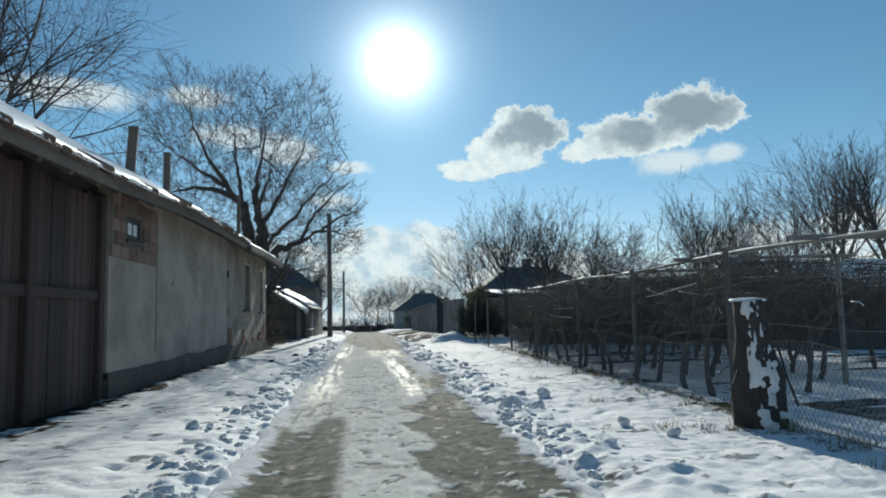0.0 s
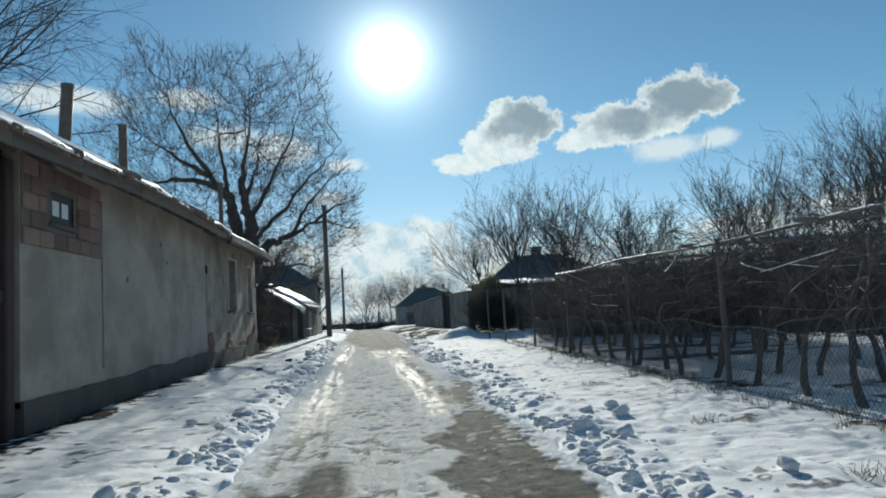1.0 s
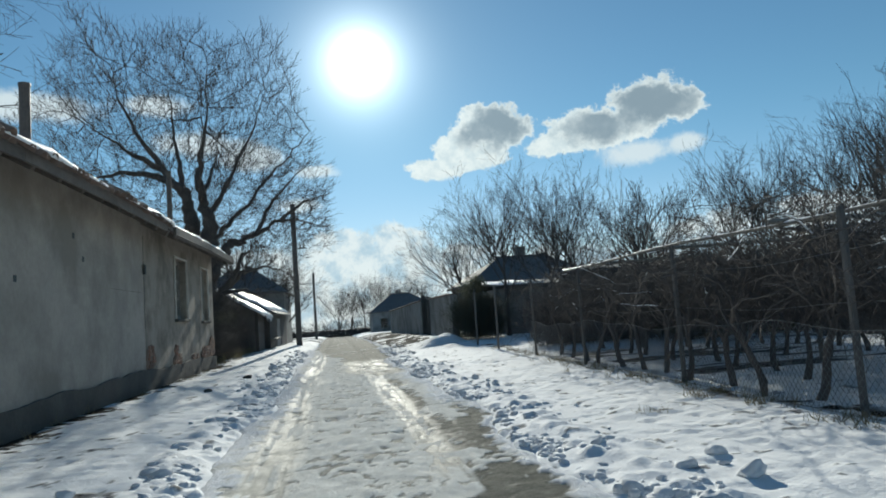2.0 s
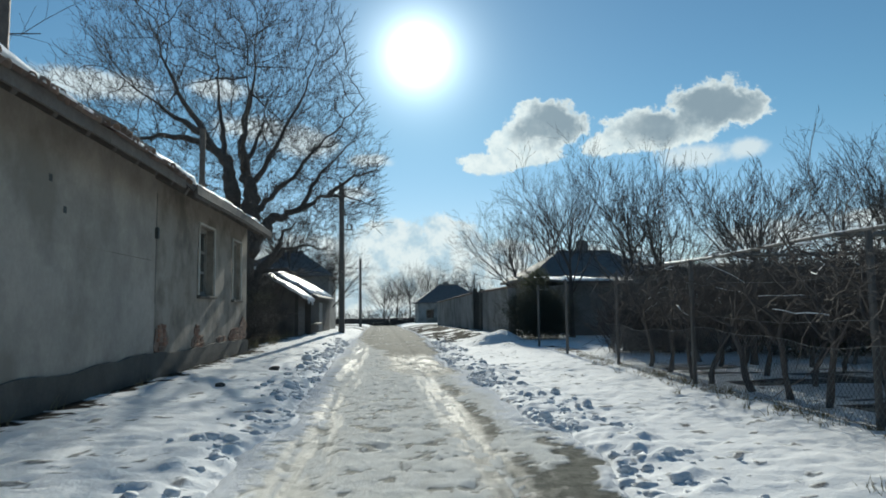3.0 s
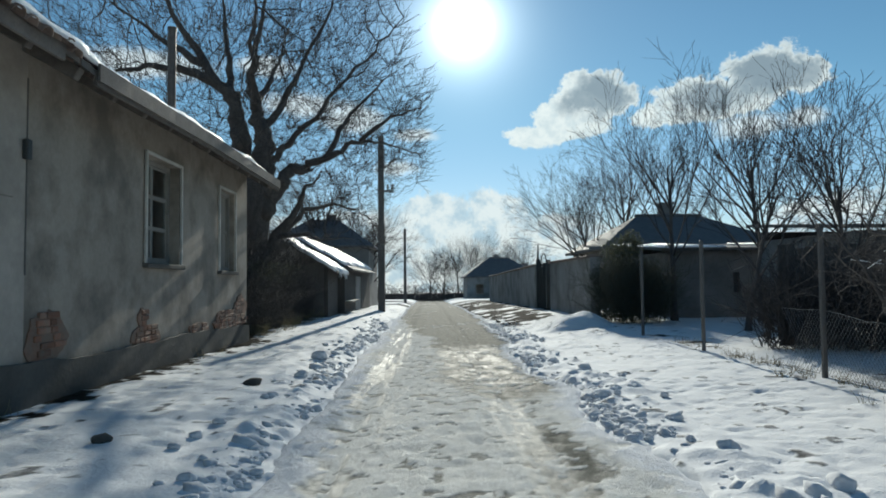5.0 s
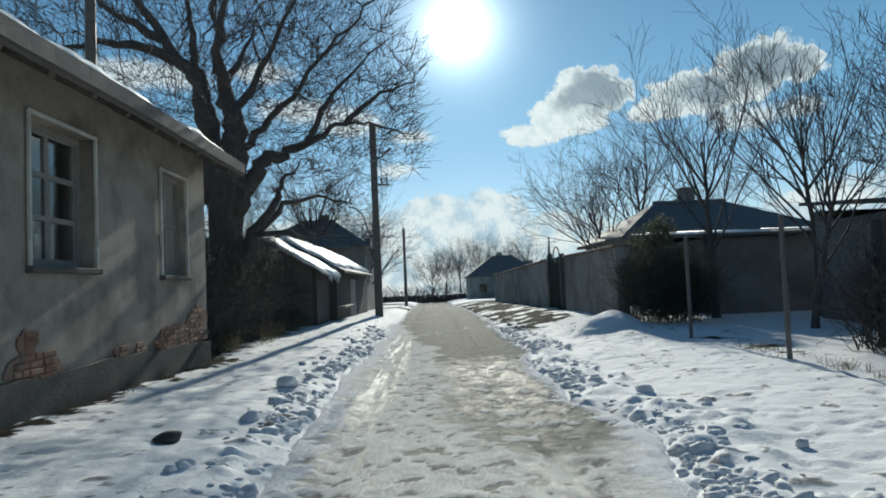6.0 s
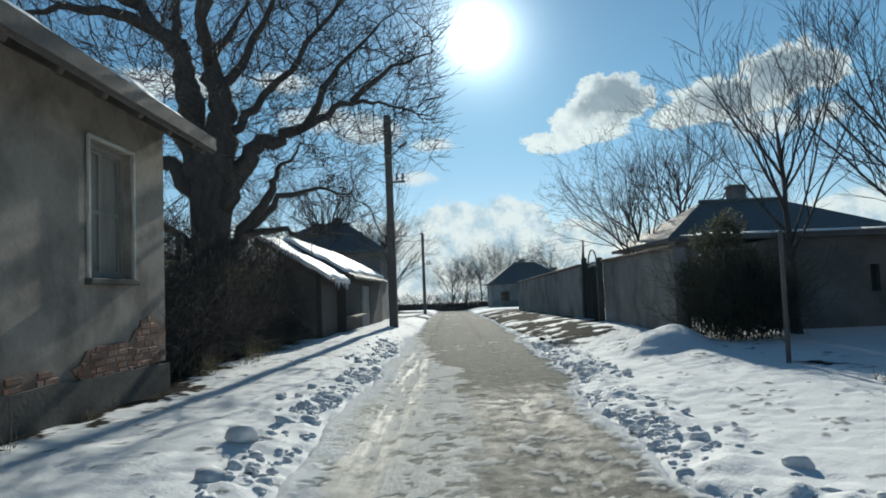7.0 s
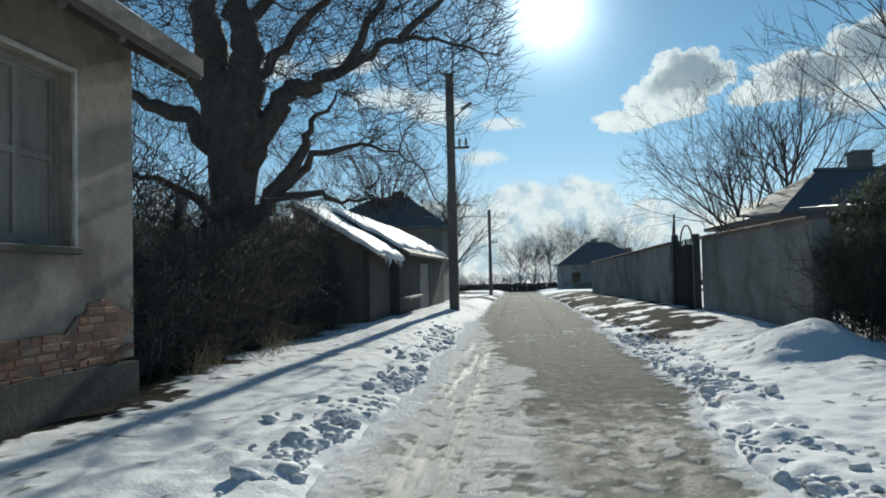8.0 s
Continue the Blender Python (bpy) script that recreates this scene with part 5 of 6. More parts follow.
s1 = shed("shed", 39.5, 42.4, -3.3, 1.58, -5.45, 2.86, "low dark shed with icicles along a snowy roof", OLDWOOD, 0.06)
ic = random.Random(4)
for k in range(26):
    v = 0.1 + 2.7 * ic.random()
    ln = ic.uniform(0.08, 0.34)
    part("icicle", Geo().tube([(0.05, v, 1.58), (0.05, v, 1.58 - ln * 0.6), (0.05, v, 1.58 - ln)], [0.018, 0.011, 0.002], 5), ICICLE, s1)
part("gable_post", Geo().box((-1.55, -0.06, 1.2), (-1.38, 0.06, 2.45), 0.02), GREYWOOD, s1, "pale weathered post")
s2 = shed("shed", 42.5, 55.0, -3.05, 1.72, -5.2, 2.95, "long dark shed with snow on its roof", OLDWOOD, -0.28)
part("door", Geo().box((-0.36, 6.9, -0.4), (-0.32, 7.8, 1.5), 0.01), OLDWOOD, s2, "dark plank door")
part("buttress", Geo().box((-0.36, 4.0, -0.4), (-0.3, 6.4, 1.45), 0.02), WALLGREY, s2, "paler limewashed stretch")
part("plank_bench", Geo().box((-0.3, -0.2, 0.35), (0.0, 2.6, 0.42), 0.01), GREYWOOD, s2)


def hip_house(name, cx, cy, wx, wy, z0, ze, zr, ridge, label, wall_mat, roof_mat, windows=(), chimneys=(), over=0.35):
    """A small house with a hipped roof; the ridge runs along x over a length."""
    ob = thing(name, (cx, cy, z0), label, "house")
    hx, hy, e, r = wx / 2, wy / 2, ze - z0, zr - z0
    part("front_wall", Geo().wall(-hy, -hy + 0.3, -hx, hx, -0.8, e, windows, along="x"), wall_mat, ob)
    part("rear_wall", Geo().wall(hy - 0.3, hy, -hx, hx, -0.8, e, along="x"), wall_mat, ob)
    for s in (-1, 1):
        part("side_wall", Geo().wall(s * (hx - 0.3), s * hx, -hy + 0.31, hy - 0.31, -0.8, e), wall_mat, ob)
    a, b, c = hx + over, hy + over, ridge / 2
    top, low = [(-c, 0, r), (c, 0, r)], [(-a, -b, e), (a, -b, e), (a, b, e), (-a, b, e)]
    g = Geo()
    g.quad(low[0], low[1], top[1], top[0]), g.quad(low[1], low[2], top[1]), g.quad(low[2], low[3], top[0], top[1]), g.quad(low[3], low[0], top[0])
    g.quad(*[(x, y, z - 0.12) for x, y, z in low])
    for i in range(4):
        p, q = low[i], low[(i + 1) % 4]
        g.quad(p, q, (q[0], q[1], q[2] - 0.12), (p[0], p[1], p[2] - 0.12))
    part("roof", g, roof_mat, ob)
    part("ridge_cap", Geo().tube([(-c - 0.05, 0, r + 0.02), (c + 0.05, 0, r + 0.02)], [0.09, 0.09], 8), roof_mat, ob)
    for h in windows:
        w = part("window", Geo().wall(-hy + 0.1, -hy + 0.16, h[0], h[1], h[2], h[3], [(h[0] + 0.06, h[1] - 0.06, h[2] + 0.06, h[3] - 0.06)], along="x"), PAINT, ob)
        part("pane", Geo().box((h[0] + 0.05, -hy + 0.125, h[2] + 0.05), (h[1] - 0.05, -hy + 0.135, h[3] - 0.05), 0.002), GLASS, w)
    for x, y, zt, s in chimneys:
        part("chimney", Geo().box((x - s, y - s, r - 1.4), (x + s, y + s, zt - z0 - 0.08), 0.02).box((x - s - 0.05, y - s - 0.05, zt - z0 - 0.1), (x + s + 0.05, y + s + 0.05, zt - z0), 0.02), WALLDARK, ob)
    return ob


hip_house("house", -6.9, 60.5, 6.6, 7.5, -0.55, 3.45, 5.3, 2.2, "dark old house with a hipped roof behind the sheds", WALLDARK, SLATE, [(1.2, 2.2, 1.2, 2.6), (-1.6, -0.6, 1.2, 2.6)], [(0.4, 0.6, 5.75, 0.25)])
far_house = hip_house("house", 8.9, 99.5, 8.4, 8.0, -1.3, 1.75, 4.05, 2.6, "small grey house with a hipped roof at the lane's end", WALLGREY, SLATE, [(-3.2, -2.2, 0.9, 2.2), (-0.8, 0.2, 0.9, 2.2)], [(-0.3, 0.3, 4.5, 0.35), (3.3, 0.3, 3.4, 0.4)])
hip_house("house", 11.2, 46.0, 7.4, 7.0, 0.0, 2.55, 4.1, 3.0, "low house with a dark hipped roof behind the garden wall", WALLDARK, SLATE, [(-2.6, -1.8, 1.0, 2.1), (-0.4, 0.4, 1.0, 2.1)], [(0.0, 0.3, 4.75, 0.28)])

# ---- poles of the power line ----
def power_pole(x, y, z0, z1, r, lamp, label):
    ob = thing("utility_pole", (x, y, z0), label, "pole", "utility poles along the lane")
    h = z1 - z0
    part("shaft", Geo().box((-r, -r * 0.9, -0.4), (r, r * 0.9, h * 0.5), 0.03).box((-r * 0.86, -r * 0.8, h * 0.5 - 0.002), (r * 0.86, r * 0.8, h), 0.03), POLE, ob, "tapered dark grey shaft")
    bar = part("crossarm", Geo().box((0, -0.04, h - 2.62), (0.62, 0.04, h - 2.54), 0.01), METAL, ob)
    for k in (0.3, 0.52):
        part("insulator", Geo().tube([(k, 0, h - 2.54), (k, 0, h - 2.42), (k, 0, h - 2.36), (k, 0, h - 2.28)], [0.02, 0.055, 0.035, 0.05], 8), PAINT, bar)
    if lamp:
        part("lamp_arm", Geo().tube([(0.1, 0, h - 1.55), (0.3, -0.02, h - 1.42), (0.45, -0.04, h - 1.27)], [0.025, 0.025, 0.022], 8), METAL, ob)
        head = part("lamp_head", Geo().box((-0.2, -0.09, -0.05), (0.2, 0.09, 0.05), 0.03, Matrix.Rotation(radians(-32), 3, "Y"), (0.58, -0.05, h - 1.17)), METAL, ob, "grey street lamp head")
        part("lens", Geo().box((-0.14, -0.06, -0.075), (0.14, 0.06, -0.05), 0.01, Matrix.Rotation(radians(-32), 3, "Y"), (0.58, -0.05, h - 1.17)), PAINT, head)
    part("band", Geo().box((-r - 0.01, -r, h - 1.62), (r + 0.01, r, h - 1.55), 0.008), METAL, ob)
    return ob


power_pole(-2.12, 46.07, -0.22, 7.95, 0.16, True, "tall dark utility pole with a street lamp")
power_pole(-2.0, 77.0, -0.85, 6.0, 0.13, False, "slim utility pole further down the lane")
g = Geo()
far_rng = random.Random(3)
thicket(far_rng, g, (-30, 0, 0), (30, 2.0, 0.2), 2600, 1.3, 0.012, 0.9, 3)
solo("far_hedge", quick_mesh("far_hedge", g, TWIG), TWIG, (0, 106, -1.35), "low dark hedge across the lane's end", "hedge", kind="stuff")
end_fence = thing("end_fence", (0, 108.6, -1.4), "low dark board fence across the end of the lane", "fence")
fb = Geo().box((-0.29, -0.02, 0), (0.29, 0.02, 1.0), 0.01).mesh("board", OLDWOOD)
for k in range(90):
    part("board", fb, OLDWOOD, end_fence, at=(-26 + k * 0.6, 0, 0))
g = Geo()
thicket(far_rng, g, (-420, 0, 0), (420, 30, 0.4), 5000, 5.0, 0.05, 1.0, 4)
solo("far_woods", quick_mesh("far_woods", g, TWIG), TWIG, (0, 300, -4.2), "strip of bare woods on the horizon", "woods", kind="stuff")

# ---- right side: garden wall, gate, outbuilding ----
WALL_X = 4.75
gwall = thing("garden_wall", (WALL_X, 45, 0), "limewashed garden wall with a thin snowy coping", "wall")
part("wall", Geo().wall(0, 0.3, -10.6, -4.0, -0.6, 1.84), WALLGREY, gwall)
part("wall", Geo().wall(0, 0.3, -0.4, 22.0, -0.9, 1.62), WALLGREY, gwall)
for a, b, z0, z1 in ((-10.6, -4.0, 1.84, 1.84), (-0.4, 22.0, 1.84, 1.5)):
    n = int((b - a) / 0.5)
    for k in range(n):
        u, v = a + (b - a) * k / n, a + (b - a) * (k + 1) / n
        z = z0 + (z1 - z0) * k / n
        part("coping_tile", Geo().box((-0.08, u, z - 0.02), (0.38, v - 0.01, z + 0.05), 0.012), TILE, gwall)
part("wall_top", Geo().prism([(-0.4, 1.58), (22.0, 1.3), (22.0, 1.5), (-0.4, 1.84)], "x", 0.003, 0.297), WALLGREY, gwall)
gate = thing("gate", (WALL_X, 43.0, 0), "dark metal double gate with an arched top", "gate")
for s in (-1, 1):
    leaf = part("gate_leaf", Geo().box((0.1, -1.0 + (s + 1) * 0.89, -0.25), (0.13, -1.0 + (s + 1) * 0.89 + 0.97 - 0.0, 1.75), 0.008) if s < 0 else Geo().box((0.1, 0.02, -0.25), (0.13, 1.35, 1.75), 0.008), DARKMETAL_SHADE, gate)
    for k in range(6):
        y = (-0.95 + k * 0.18) if s < 0 else (0.08 + k * 0.24)
        part("bar", Geo().box((0.07, y, -0.22), (0.1, y + 0.03, 1.9), 0.005), DARKMETAL_SHADE, leaf)
pts = [(0.1, -0.7 + 0.7 * (1 - math.cos(a)), 1.75 + 0.55 * math.sin(a)) for a in np.linspace(0, math.pi, 12)]
part("arch", Geo().tube(pts, [0.025] * 12, 6), DARKMETAL_SHADE, gate)
for y, h in ((-1.02, 2.0), (1.45, 2.1)):
    part("gate_post", Geo().box((0.02, y - 0.09, -0.5), (0.2, y + 0.09, h), 0.02), DARKMETAL_SHADE, gate)
part("pipe", Geo().tube([(0.12, 1.5, -0.3), (0.12, 1.5, 2.75)], [0.03, 0.03], 8), DARKMETAL_SHADE, gate, "thin upright pipe")
part("pipe_brace", Geo().tube([(0.12, 1.9, 1.8), (0.12, 1.6, 2.5)], [0.02, 0.02], 6), DARKMETAL_SHADE, gate)

ext = thing("outbuilding", (7.3, 35.1, 0), "long low plastered outbuilding with a snow-edged flat roof", "outbuilding")
part("front_wall", Geo().wall(0, 0.3, 0, 8.5, -0.8, 2.0, [(2.0, 2.2, 0.75, 1.35), (5.6, 6.5, 0.9, 1.6)], along="x"), WALLDARK, ext)
part("side_wall", Geo().wall(0, 0.3, 0.3, 5.0, -0.8, 2.0), WALLDARK, ext)
part("side_wall", Geo().wall(8.2, 8.5, 0.3, 5.0, -0.8, 2.0), WALLDARK, ext)
part("rear_wall", Geo().wall(5.0, 5.3, 0, 8.5, -0.8, 2.3, along="x"), WALLDARK, ext)
part("roof", Geo().prism([(-0.35, 2.02), (5.5, 2.42), (5.5, 2.5), (-0.35, 2.1)], "x", -0.3, 8.8), SLATE, ext)
g = Geo()
r3 = random.Random(8)
for k in range(60):
    x = -0.3 + k * 0.15
    t = 0.01 + 0.045 * r3.random() - (0.06 if 12 < k < 30 or k > 38 else 0)
    if t > 0.012:
        g.box((x, -0.38 - 0.03 * r3.random(), 2.1), (x + 0.155, 5.4, 2.1 + t), 0.02)
for i, p in enumerate(g.v):
    g.v[i] = (p[0], p[1], p[2] + (p[1] + 0.35) * 0.0684)
tagged(part("snow_cover", g, SNOW, ext, "thin snow along the roof edge", smooth=True), kind="stuff")
# Dark sheet filling the slot, in place of the shade inside.
part("dark_slot", Geo().box((2.0, 0.14, 0.75), (2.2, 0.17, 1.35), 0.005), DARKMETAL_SHADE, ext)
part("shutter", Geo().box((5.6, 0.12, 0.9), (6.5, 0.16, 1.6), 0.006), OLDWOOD, ext)

barn2 = thing("shed", (12.3, 18.2, 0), "low dark shed with melting snow on a slanting roof", "shed", "sheds")
part("front_wall", Geo().wall(0, 0.2, 0, 7.0, -0.5, 1.55, along="x"), OLDWOOD, barn2)
part("side_wall", Geo().wall(0, 0.2, 0.2, 4.0, -0.5, 1.6), OLDWOOD, barn2)
part("side_wall", Geo().wall(6.8, 7.0, 0.2, 4.0, -0.5, 1.6), OLDWOOD, barn2)
part("rear_wall", Geo().wall(4.0, 4.2, 0, 7.0, -0.5, 2.5, along="x"), OLDWOOD, barn2)
part("roof", Geo().prism([(-0.4, 1.6), (4.3, 2.75), (4.3, 2.67), (-0.4, 1.52)], "x", -0.3, 7.3), SLATE, barn2)
sg = Geo()
for k in range(150):
    u, v, s = r3.uniform(-0.1, 7.1), r3.uniform(-0.3, 4.1), r3.uniform(0.15, 0.5)
    z = 1.6 + (v + 0.4) * 0.2447
    sg.box((u - s, v - s * 0.35, z), (u + s, v + s * 0.35, z + 0.05), 0.03)
for i, p in enumerate(sg.v):
    sg.v[i] = (p[0], p[1], max(p[2] + 0.02 * noise.noise(Vector(p) * 2), 1.6 + (p[1] + 0.4) * 0.2447 + 0.004) if p[2] > 1.62 else p[2])
tagged(part("snow_cover", sg, SNOW, barn2, "patchy melting snow", smooth=True), kind="stuff")
pale = thing("outbuilding", (9.0, 28.6, 0), "dark garden house with a pale upper wall", "outbuilding")
part("front_wall", Geo().wall(0, 0.25, 0, 8.0, -0.6, 1.35, along="x"), WALLDARK, pale)
part("upper_wall", Geo().wall(0, 0.25, 0, 8.0, 1.35, 2.15, along="x"), WALLGREY, pale, "pale grey upper wall")
part("side_wall", Geo().wall(0, 0.25, 0.25, 4.0, -0.6, 2.15), WALLDARK, pale)
part("side_wall", Geo().wall(7.75, 8.0, 0.25, 4.0, -0.6, 2.15), WALLDARK, pale)
part("rear_wall", Geo().wall(4.0, 4.2, 0, 8.0, -0.6, 2.4, along="x"), WALLDARK, pale)
part("roof", Geo().prism([(-0.35, 2.17), (4.3, 2.55), (4.3, 2.63), (-0.35, 2.25)], "x", -0.3, 8.3), SLATE, pale)

back_fence = thing("board_fence", (6.5, 27.0, 0), "dark board fence at the back of the vine garden", "fence")
for k in range(16):
    ob = part("board", yb, OLDWOOD, back_fence, at=(0.09 + k * 0.168, 0.02 * rng.random(), -0.3))
    ob.rotation_euler, ob.scale = (0, 0, math.pi / 2), (1, 1, 2.0 + 0.15 * rng.random())
part("rail", Geo().box((0, 0.03, 0.4), (2.7, 0.09, 0.5), 0.01), OLDWOOD, back_fence)
part("rail", Geo().box((0, 0.03, 1.4), (2.7, 0.09, 1.5), 0.01), OLDWOOD, back_fence)
g = Geo()
thicket(rng, g, (-0.5, -1.4, 0), (3.2, -0.1, 0.9), 1500, 1.1, 0.007, 0.7, 3)
solo("shrubs", quick_mesh("shrubs", g, TWIG), TWIG, (6.5, 27.0, -0.25), "leafless brush before the back fence", "shrub", kind="stuff")

# ---- wire fence, trellis and vines ----
def fence_x(y):
    return 4.03 + 0.04 * y


fence = thing("wire_fence", (4.0, 0, 0), "sagging diamond-mesh wire fence round the vine garden", "fence")
g, cell = Geo(), 0.075
W = 0.0022


def wire(g, p, q, w=W):
    p, q = Vector(p), Vector(q)
    d = (q - p).normalized()
    s = d.cross(Vector((1, 0, 0))).normalized() * w
    t = Vector((w, 0, 0))
    n = len(g.v)
    for c in (p, q):
        g.v += [tuple(c + s), tuple(c - s * 0.5 + t), tuple(c - s * 0.5 - t)]
    g.f += [(n, n + 1, n + 4, n + 3), (n + 1, n + 2, n + 5, n + 4), (n + 2, n, n + 3, n + 5)]


def fz(y, k):
    return land(fence_x(y), y) + 0.02 + k * 0.78 + 0.05 * math.sin(y * 1.1) * k + 0.03 * math.sin(y * 3.1) * k


hh = 0.78
for i in range(int(22.0 / cell)):
    for s in (-1, 1):
        ya = 2.0 + i * cell
        yb_ = ya + s * hh * 0.85
        if 2.0 <= yb_ <= 24.0:
            mid = (ya + yb_) / 2
            for a, b, ka, kb in ((ya, mid, 0, 0.5), (mid, yb_, 0.5, 1.0)):
                wire(g, (fence_x(a) - 4.0 + 0.02 * math.sin(a * 2), a, fz(a, ka)), (fence_x(b) - 4.0 + 0.02 * math.sin(b * 2), b, fz(b, kb)))
part("wire_mesh", quick_mesh("wire_mesh", g, METAL, False), METAL, fence, "rusting diamond mesh")
for k in (0.0, 1.0):
    g = Geo()
    ys = np.arange(2.0, 24.1, 0.5)
    g.tube([(fence_x(v) - 4.0, v, fz(v, k)) for v in ys], [0.004] * len(ys), 4)
    part("line_wire", g, METAL, fence)
for v, px in ((3.2, 4.16), (8.2, 4.36), (11.5, 4.49), (15.0, 4.63), (19.1, 4.72), (22.8, 4.81), (26.1, 4.63), (29.9, 4.78)):
    z = land(px, v)
    hgt = 1.92 if v > 8 else 1.8
    part("post", Geo().box((px - 4.0 + 0.045, v - 0.03, z - 0.4), (px - 4.0 + 0.105, v + 0.03, z + hgt), 0.012), POLE, fence, "thin grey wooden post")

trellis = thing("trellis", (4.5, 0, 0), "rickety vine trellis with snow lying on its top rail", "trellis")
g, sn = Geo(), Geo()
ys = np.arange(3.0, 20.5, 0.6)
line = [(0.2 + 0.012 * v, v, 1.86 + 0.025 * math.sin(v * 0.9)) for v in ys]
for k in range(0, len(ys) - 1, 5):
    seg = line[k:k + 6]
    part("top_rail", Geo().tube(seg, [0.02] * len(seg), 7), GREYWOOD, trellis)
    if k < 40:
        part("snow_line", Geo().tube([(x, y, z + 0.022) for x, y, z in seg], [max(0.003, rng.uniform(-0.006, 0.018)) for _ in seg], 6), SNOW, trellis, "narrow line of snow on the rail")
for hgt, dx in ((1.0, 0.2), (1.5, 0.2), (1.9, 1.3), (1.9, 2.5)):
    part("wire", Geo().tube([(fence_x(v) - 4.5 + dx, v, land(5, v) + hgt + 0.03 * math.sin(v * 1.7 + hgt)) for v in ys], [0.004] * len(ys), 4), METAL, trellis)
for v in np.arange(4.0, 20, 2.9):
    part("cross_pole", Geo().tube([(fence_x(v) - 4.5 + 0.1, v, land(5, v) + 1.93), (fence_x(v) - 4.5 + 3.3, v + 0.4, land(7, v) + 2.0)], [0.03, 0.025], 6), GREYWOOD, trellis)
    part("inner_post", Geo().tube([(fence_x(v) - 4.5 + 2.9, v + 0.3, land(7, v) - 0.3), (fence_x(v) - 4.5 + 2.9, v + 0.3, land(7, v) + 2.0)], [0.045, 0.04], 7), GREYWOOD, trellis)


def vine_plant(seed):
    rng = random.Random(seed)
    ob = thing("grapevine", (0, 0, 0), "leafless grapevine with a twisted trunk and tangled canes", "vine", "grapevines of the garden")
    tp, tr = branch(rng, (0, 0, -0.15), (rng.gauss(0, 0.12), rng.gauss(0, 0.15), 1), 1.15, 0.045, 0.03, 7, 0.16, 0.12)
    tr = [r * rng.uniform(0.85, 1.25) for r in tr]
    part("trunk", Geo().tube(tp, tr, 7), VINE, ob, smooth=True)
    canes = Geo()
    for s in (-1, 1, -0.3, 0.4):
        q, rad = branch(rng, tp[-1 - rng.randrange(3)], (rng.gauss(0.1, 0.3), s, 0.9), rng.uniform(0.9, 1.5), 0.022, 0.009, 6, 0.2, -0.02)
        canes.tube(q, rad, 5, False)
        twigs(rng, canes, q, 0.75, 0.006, 2, (9, 5), 1.0, -0.03, 0.25, 0.6, 0.1)
    for _ in range(46):
        p = (rng.gauss(0.5, 0.6), rng.uniform(-0.7, 0.7), rng.uniform(1.2, 2.05))
        q, rad = branch(rng, p, (rng.gauss(0, 1), rng.gauss(0, 1), rng.gauss(-0.15, 0.5)), rng.uniform(0.5, 1.1), 0.006, 0.003, 5, 0.3, -0.03)
        canes.tube(q, rad, 3, False)
    tagged(part("cane_tangle", quick_mesh("cane_tangle", canes, CANE), CANE, ob), kind="stuff")
    return ob


kinds = [vine_plant(70 + k) for k in range(6)]
rv = random.Random(15)
spots = [(fence_x(v) + 0.25 + rv.uniform(-0.1, 0.2), v + rv.uniform(-0.2, 0.2)) for v in np.arange(8.6, 22.5, 0.95)]
spots += [(fence_x(v) + 1.6 + rv.uniform(-0.2, 0.3), v + rv.uniform(-0.3, 0.3)) for v in np.arange(9.4, 24.0, 1.15)]
spots += [(fence_x(v) + 3.1 + rv.uniform(-0.3, 0.3), v + rv.uniform(-0.3, 0.3)) for v in np.arange(11.0, 24.0, 1.3)]
spots += [(fence_x(v) + 4.8 + rv.uniform(-0.3, 0.3), v + rv.uniform(-0.3, 0.3)) for v in np.arange(12.5, 26.0, 1.4)]
for k, (x, y) in enumerate(spots):
    m = pose(x, y, land(x, y) - 0.02, 0, 0, rv.choice((0, 180)) + rv.uniform(-25, 25)) @ Matrix.Diagonal((1, 1, rv.uniform(0.88, 1.05), 1))
    if k < 6:
        kinds[k].matrix_basis = m
    else:
        copy_thing(kinds[k % 6], m)
g = Geo()
thicket(rv, g, (0, 4.2, 0.6), (5.0, 18.0, 1.55), 4200, 0.85, 0.006, 0.3, 3)
for i, p in enumerate(g.v):
    g.v[i] = (p[0] + 0.04 * p[1], p[1], p[2])
solo("vine_canes", quick_mesh("vine_canes", g, CANE), CANE, (4.75, 6.0, -0.1), "tangle of unpruned canes under the trellis", "vines", kind="stuff")
g = Geo()
thicket(rv, g, (0, 0, 0), (9.5, 2.2, 1.0), 4200, 1.1, 0.008, 0.6, 3)
leafage(rv, g, (0, 0, 0.05), (9.5, 2.2, 1.75), 9000, 0.05)
solo("hedge", quick_mesh("hedge", g, HEDGE), HEDGE, (9.2, 23.6, -0.2), "dark dense hedge at the back of the vine garden", "hedge", kind="stuff")
g = Geo()
thicket(rv, g, (-0.1, 0, 0), (1.6, 1.6, 1.0), 900, 1.2, 0.007, 0.7, 3)
for cx, cy, cz, cr in ((0.4, 1.0, 0.6, 0.6), (1.1, 0.9, 0.8, 0.65), (0.9, 1.3, 1.6, 0.55), (0.2, 1.4, 1.3, 0.5), (1.3, 1.4, 1.4, 0.5), (0.6, 1.5, 2.1, 0.5), (1.0, 1.6, 2.4, 0.4)):
    clump(rv, g, (cx, cy, cz), cr, 750, 0.045)
solo("hedge", quick_mesh("hedge", g, HEDGE), HEDGE, (5.0, 32.9, -0.15), "dark evergreen bushes in front of the garden wall", "hedge", kind="stuff")

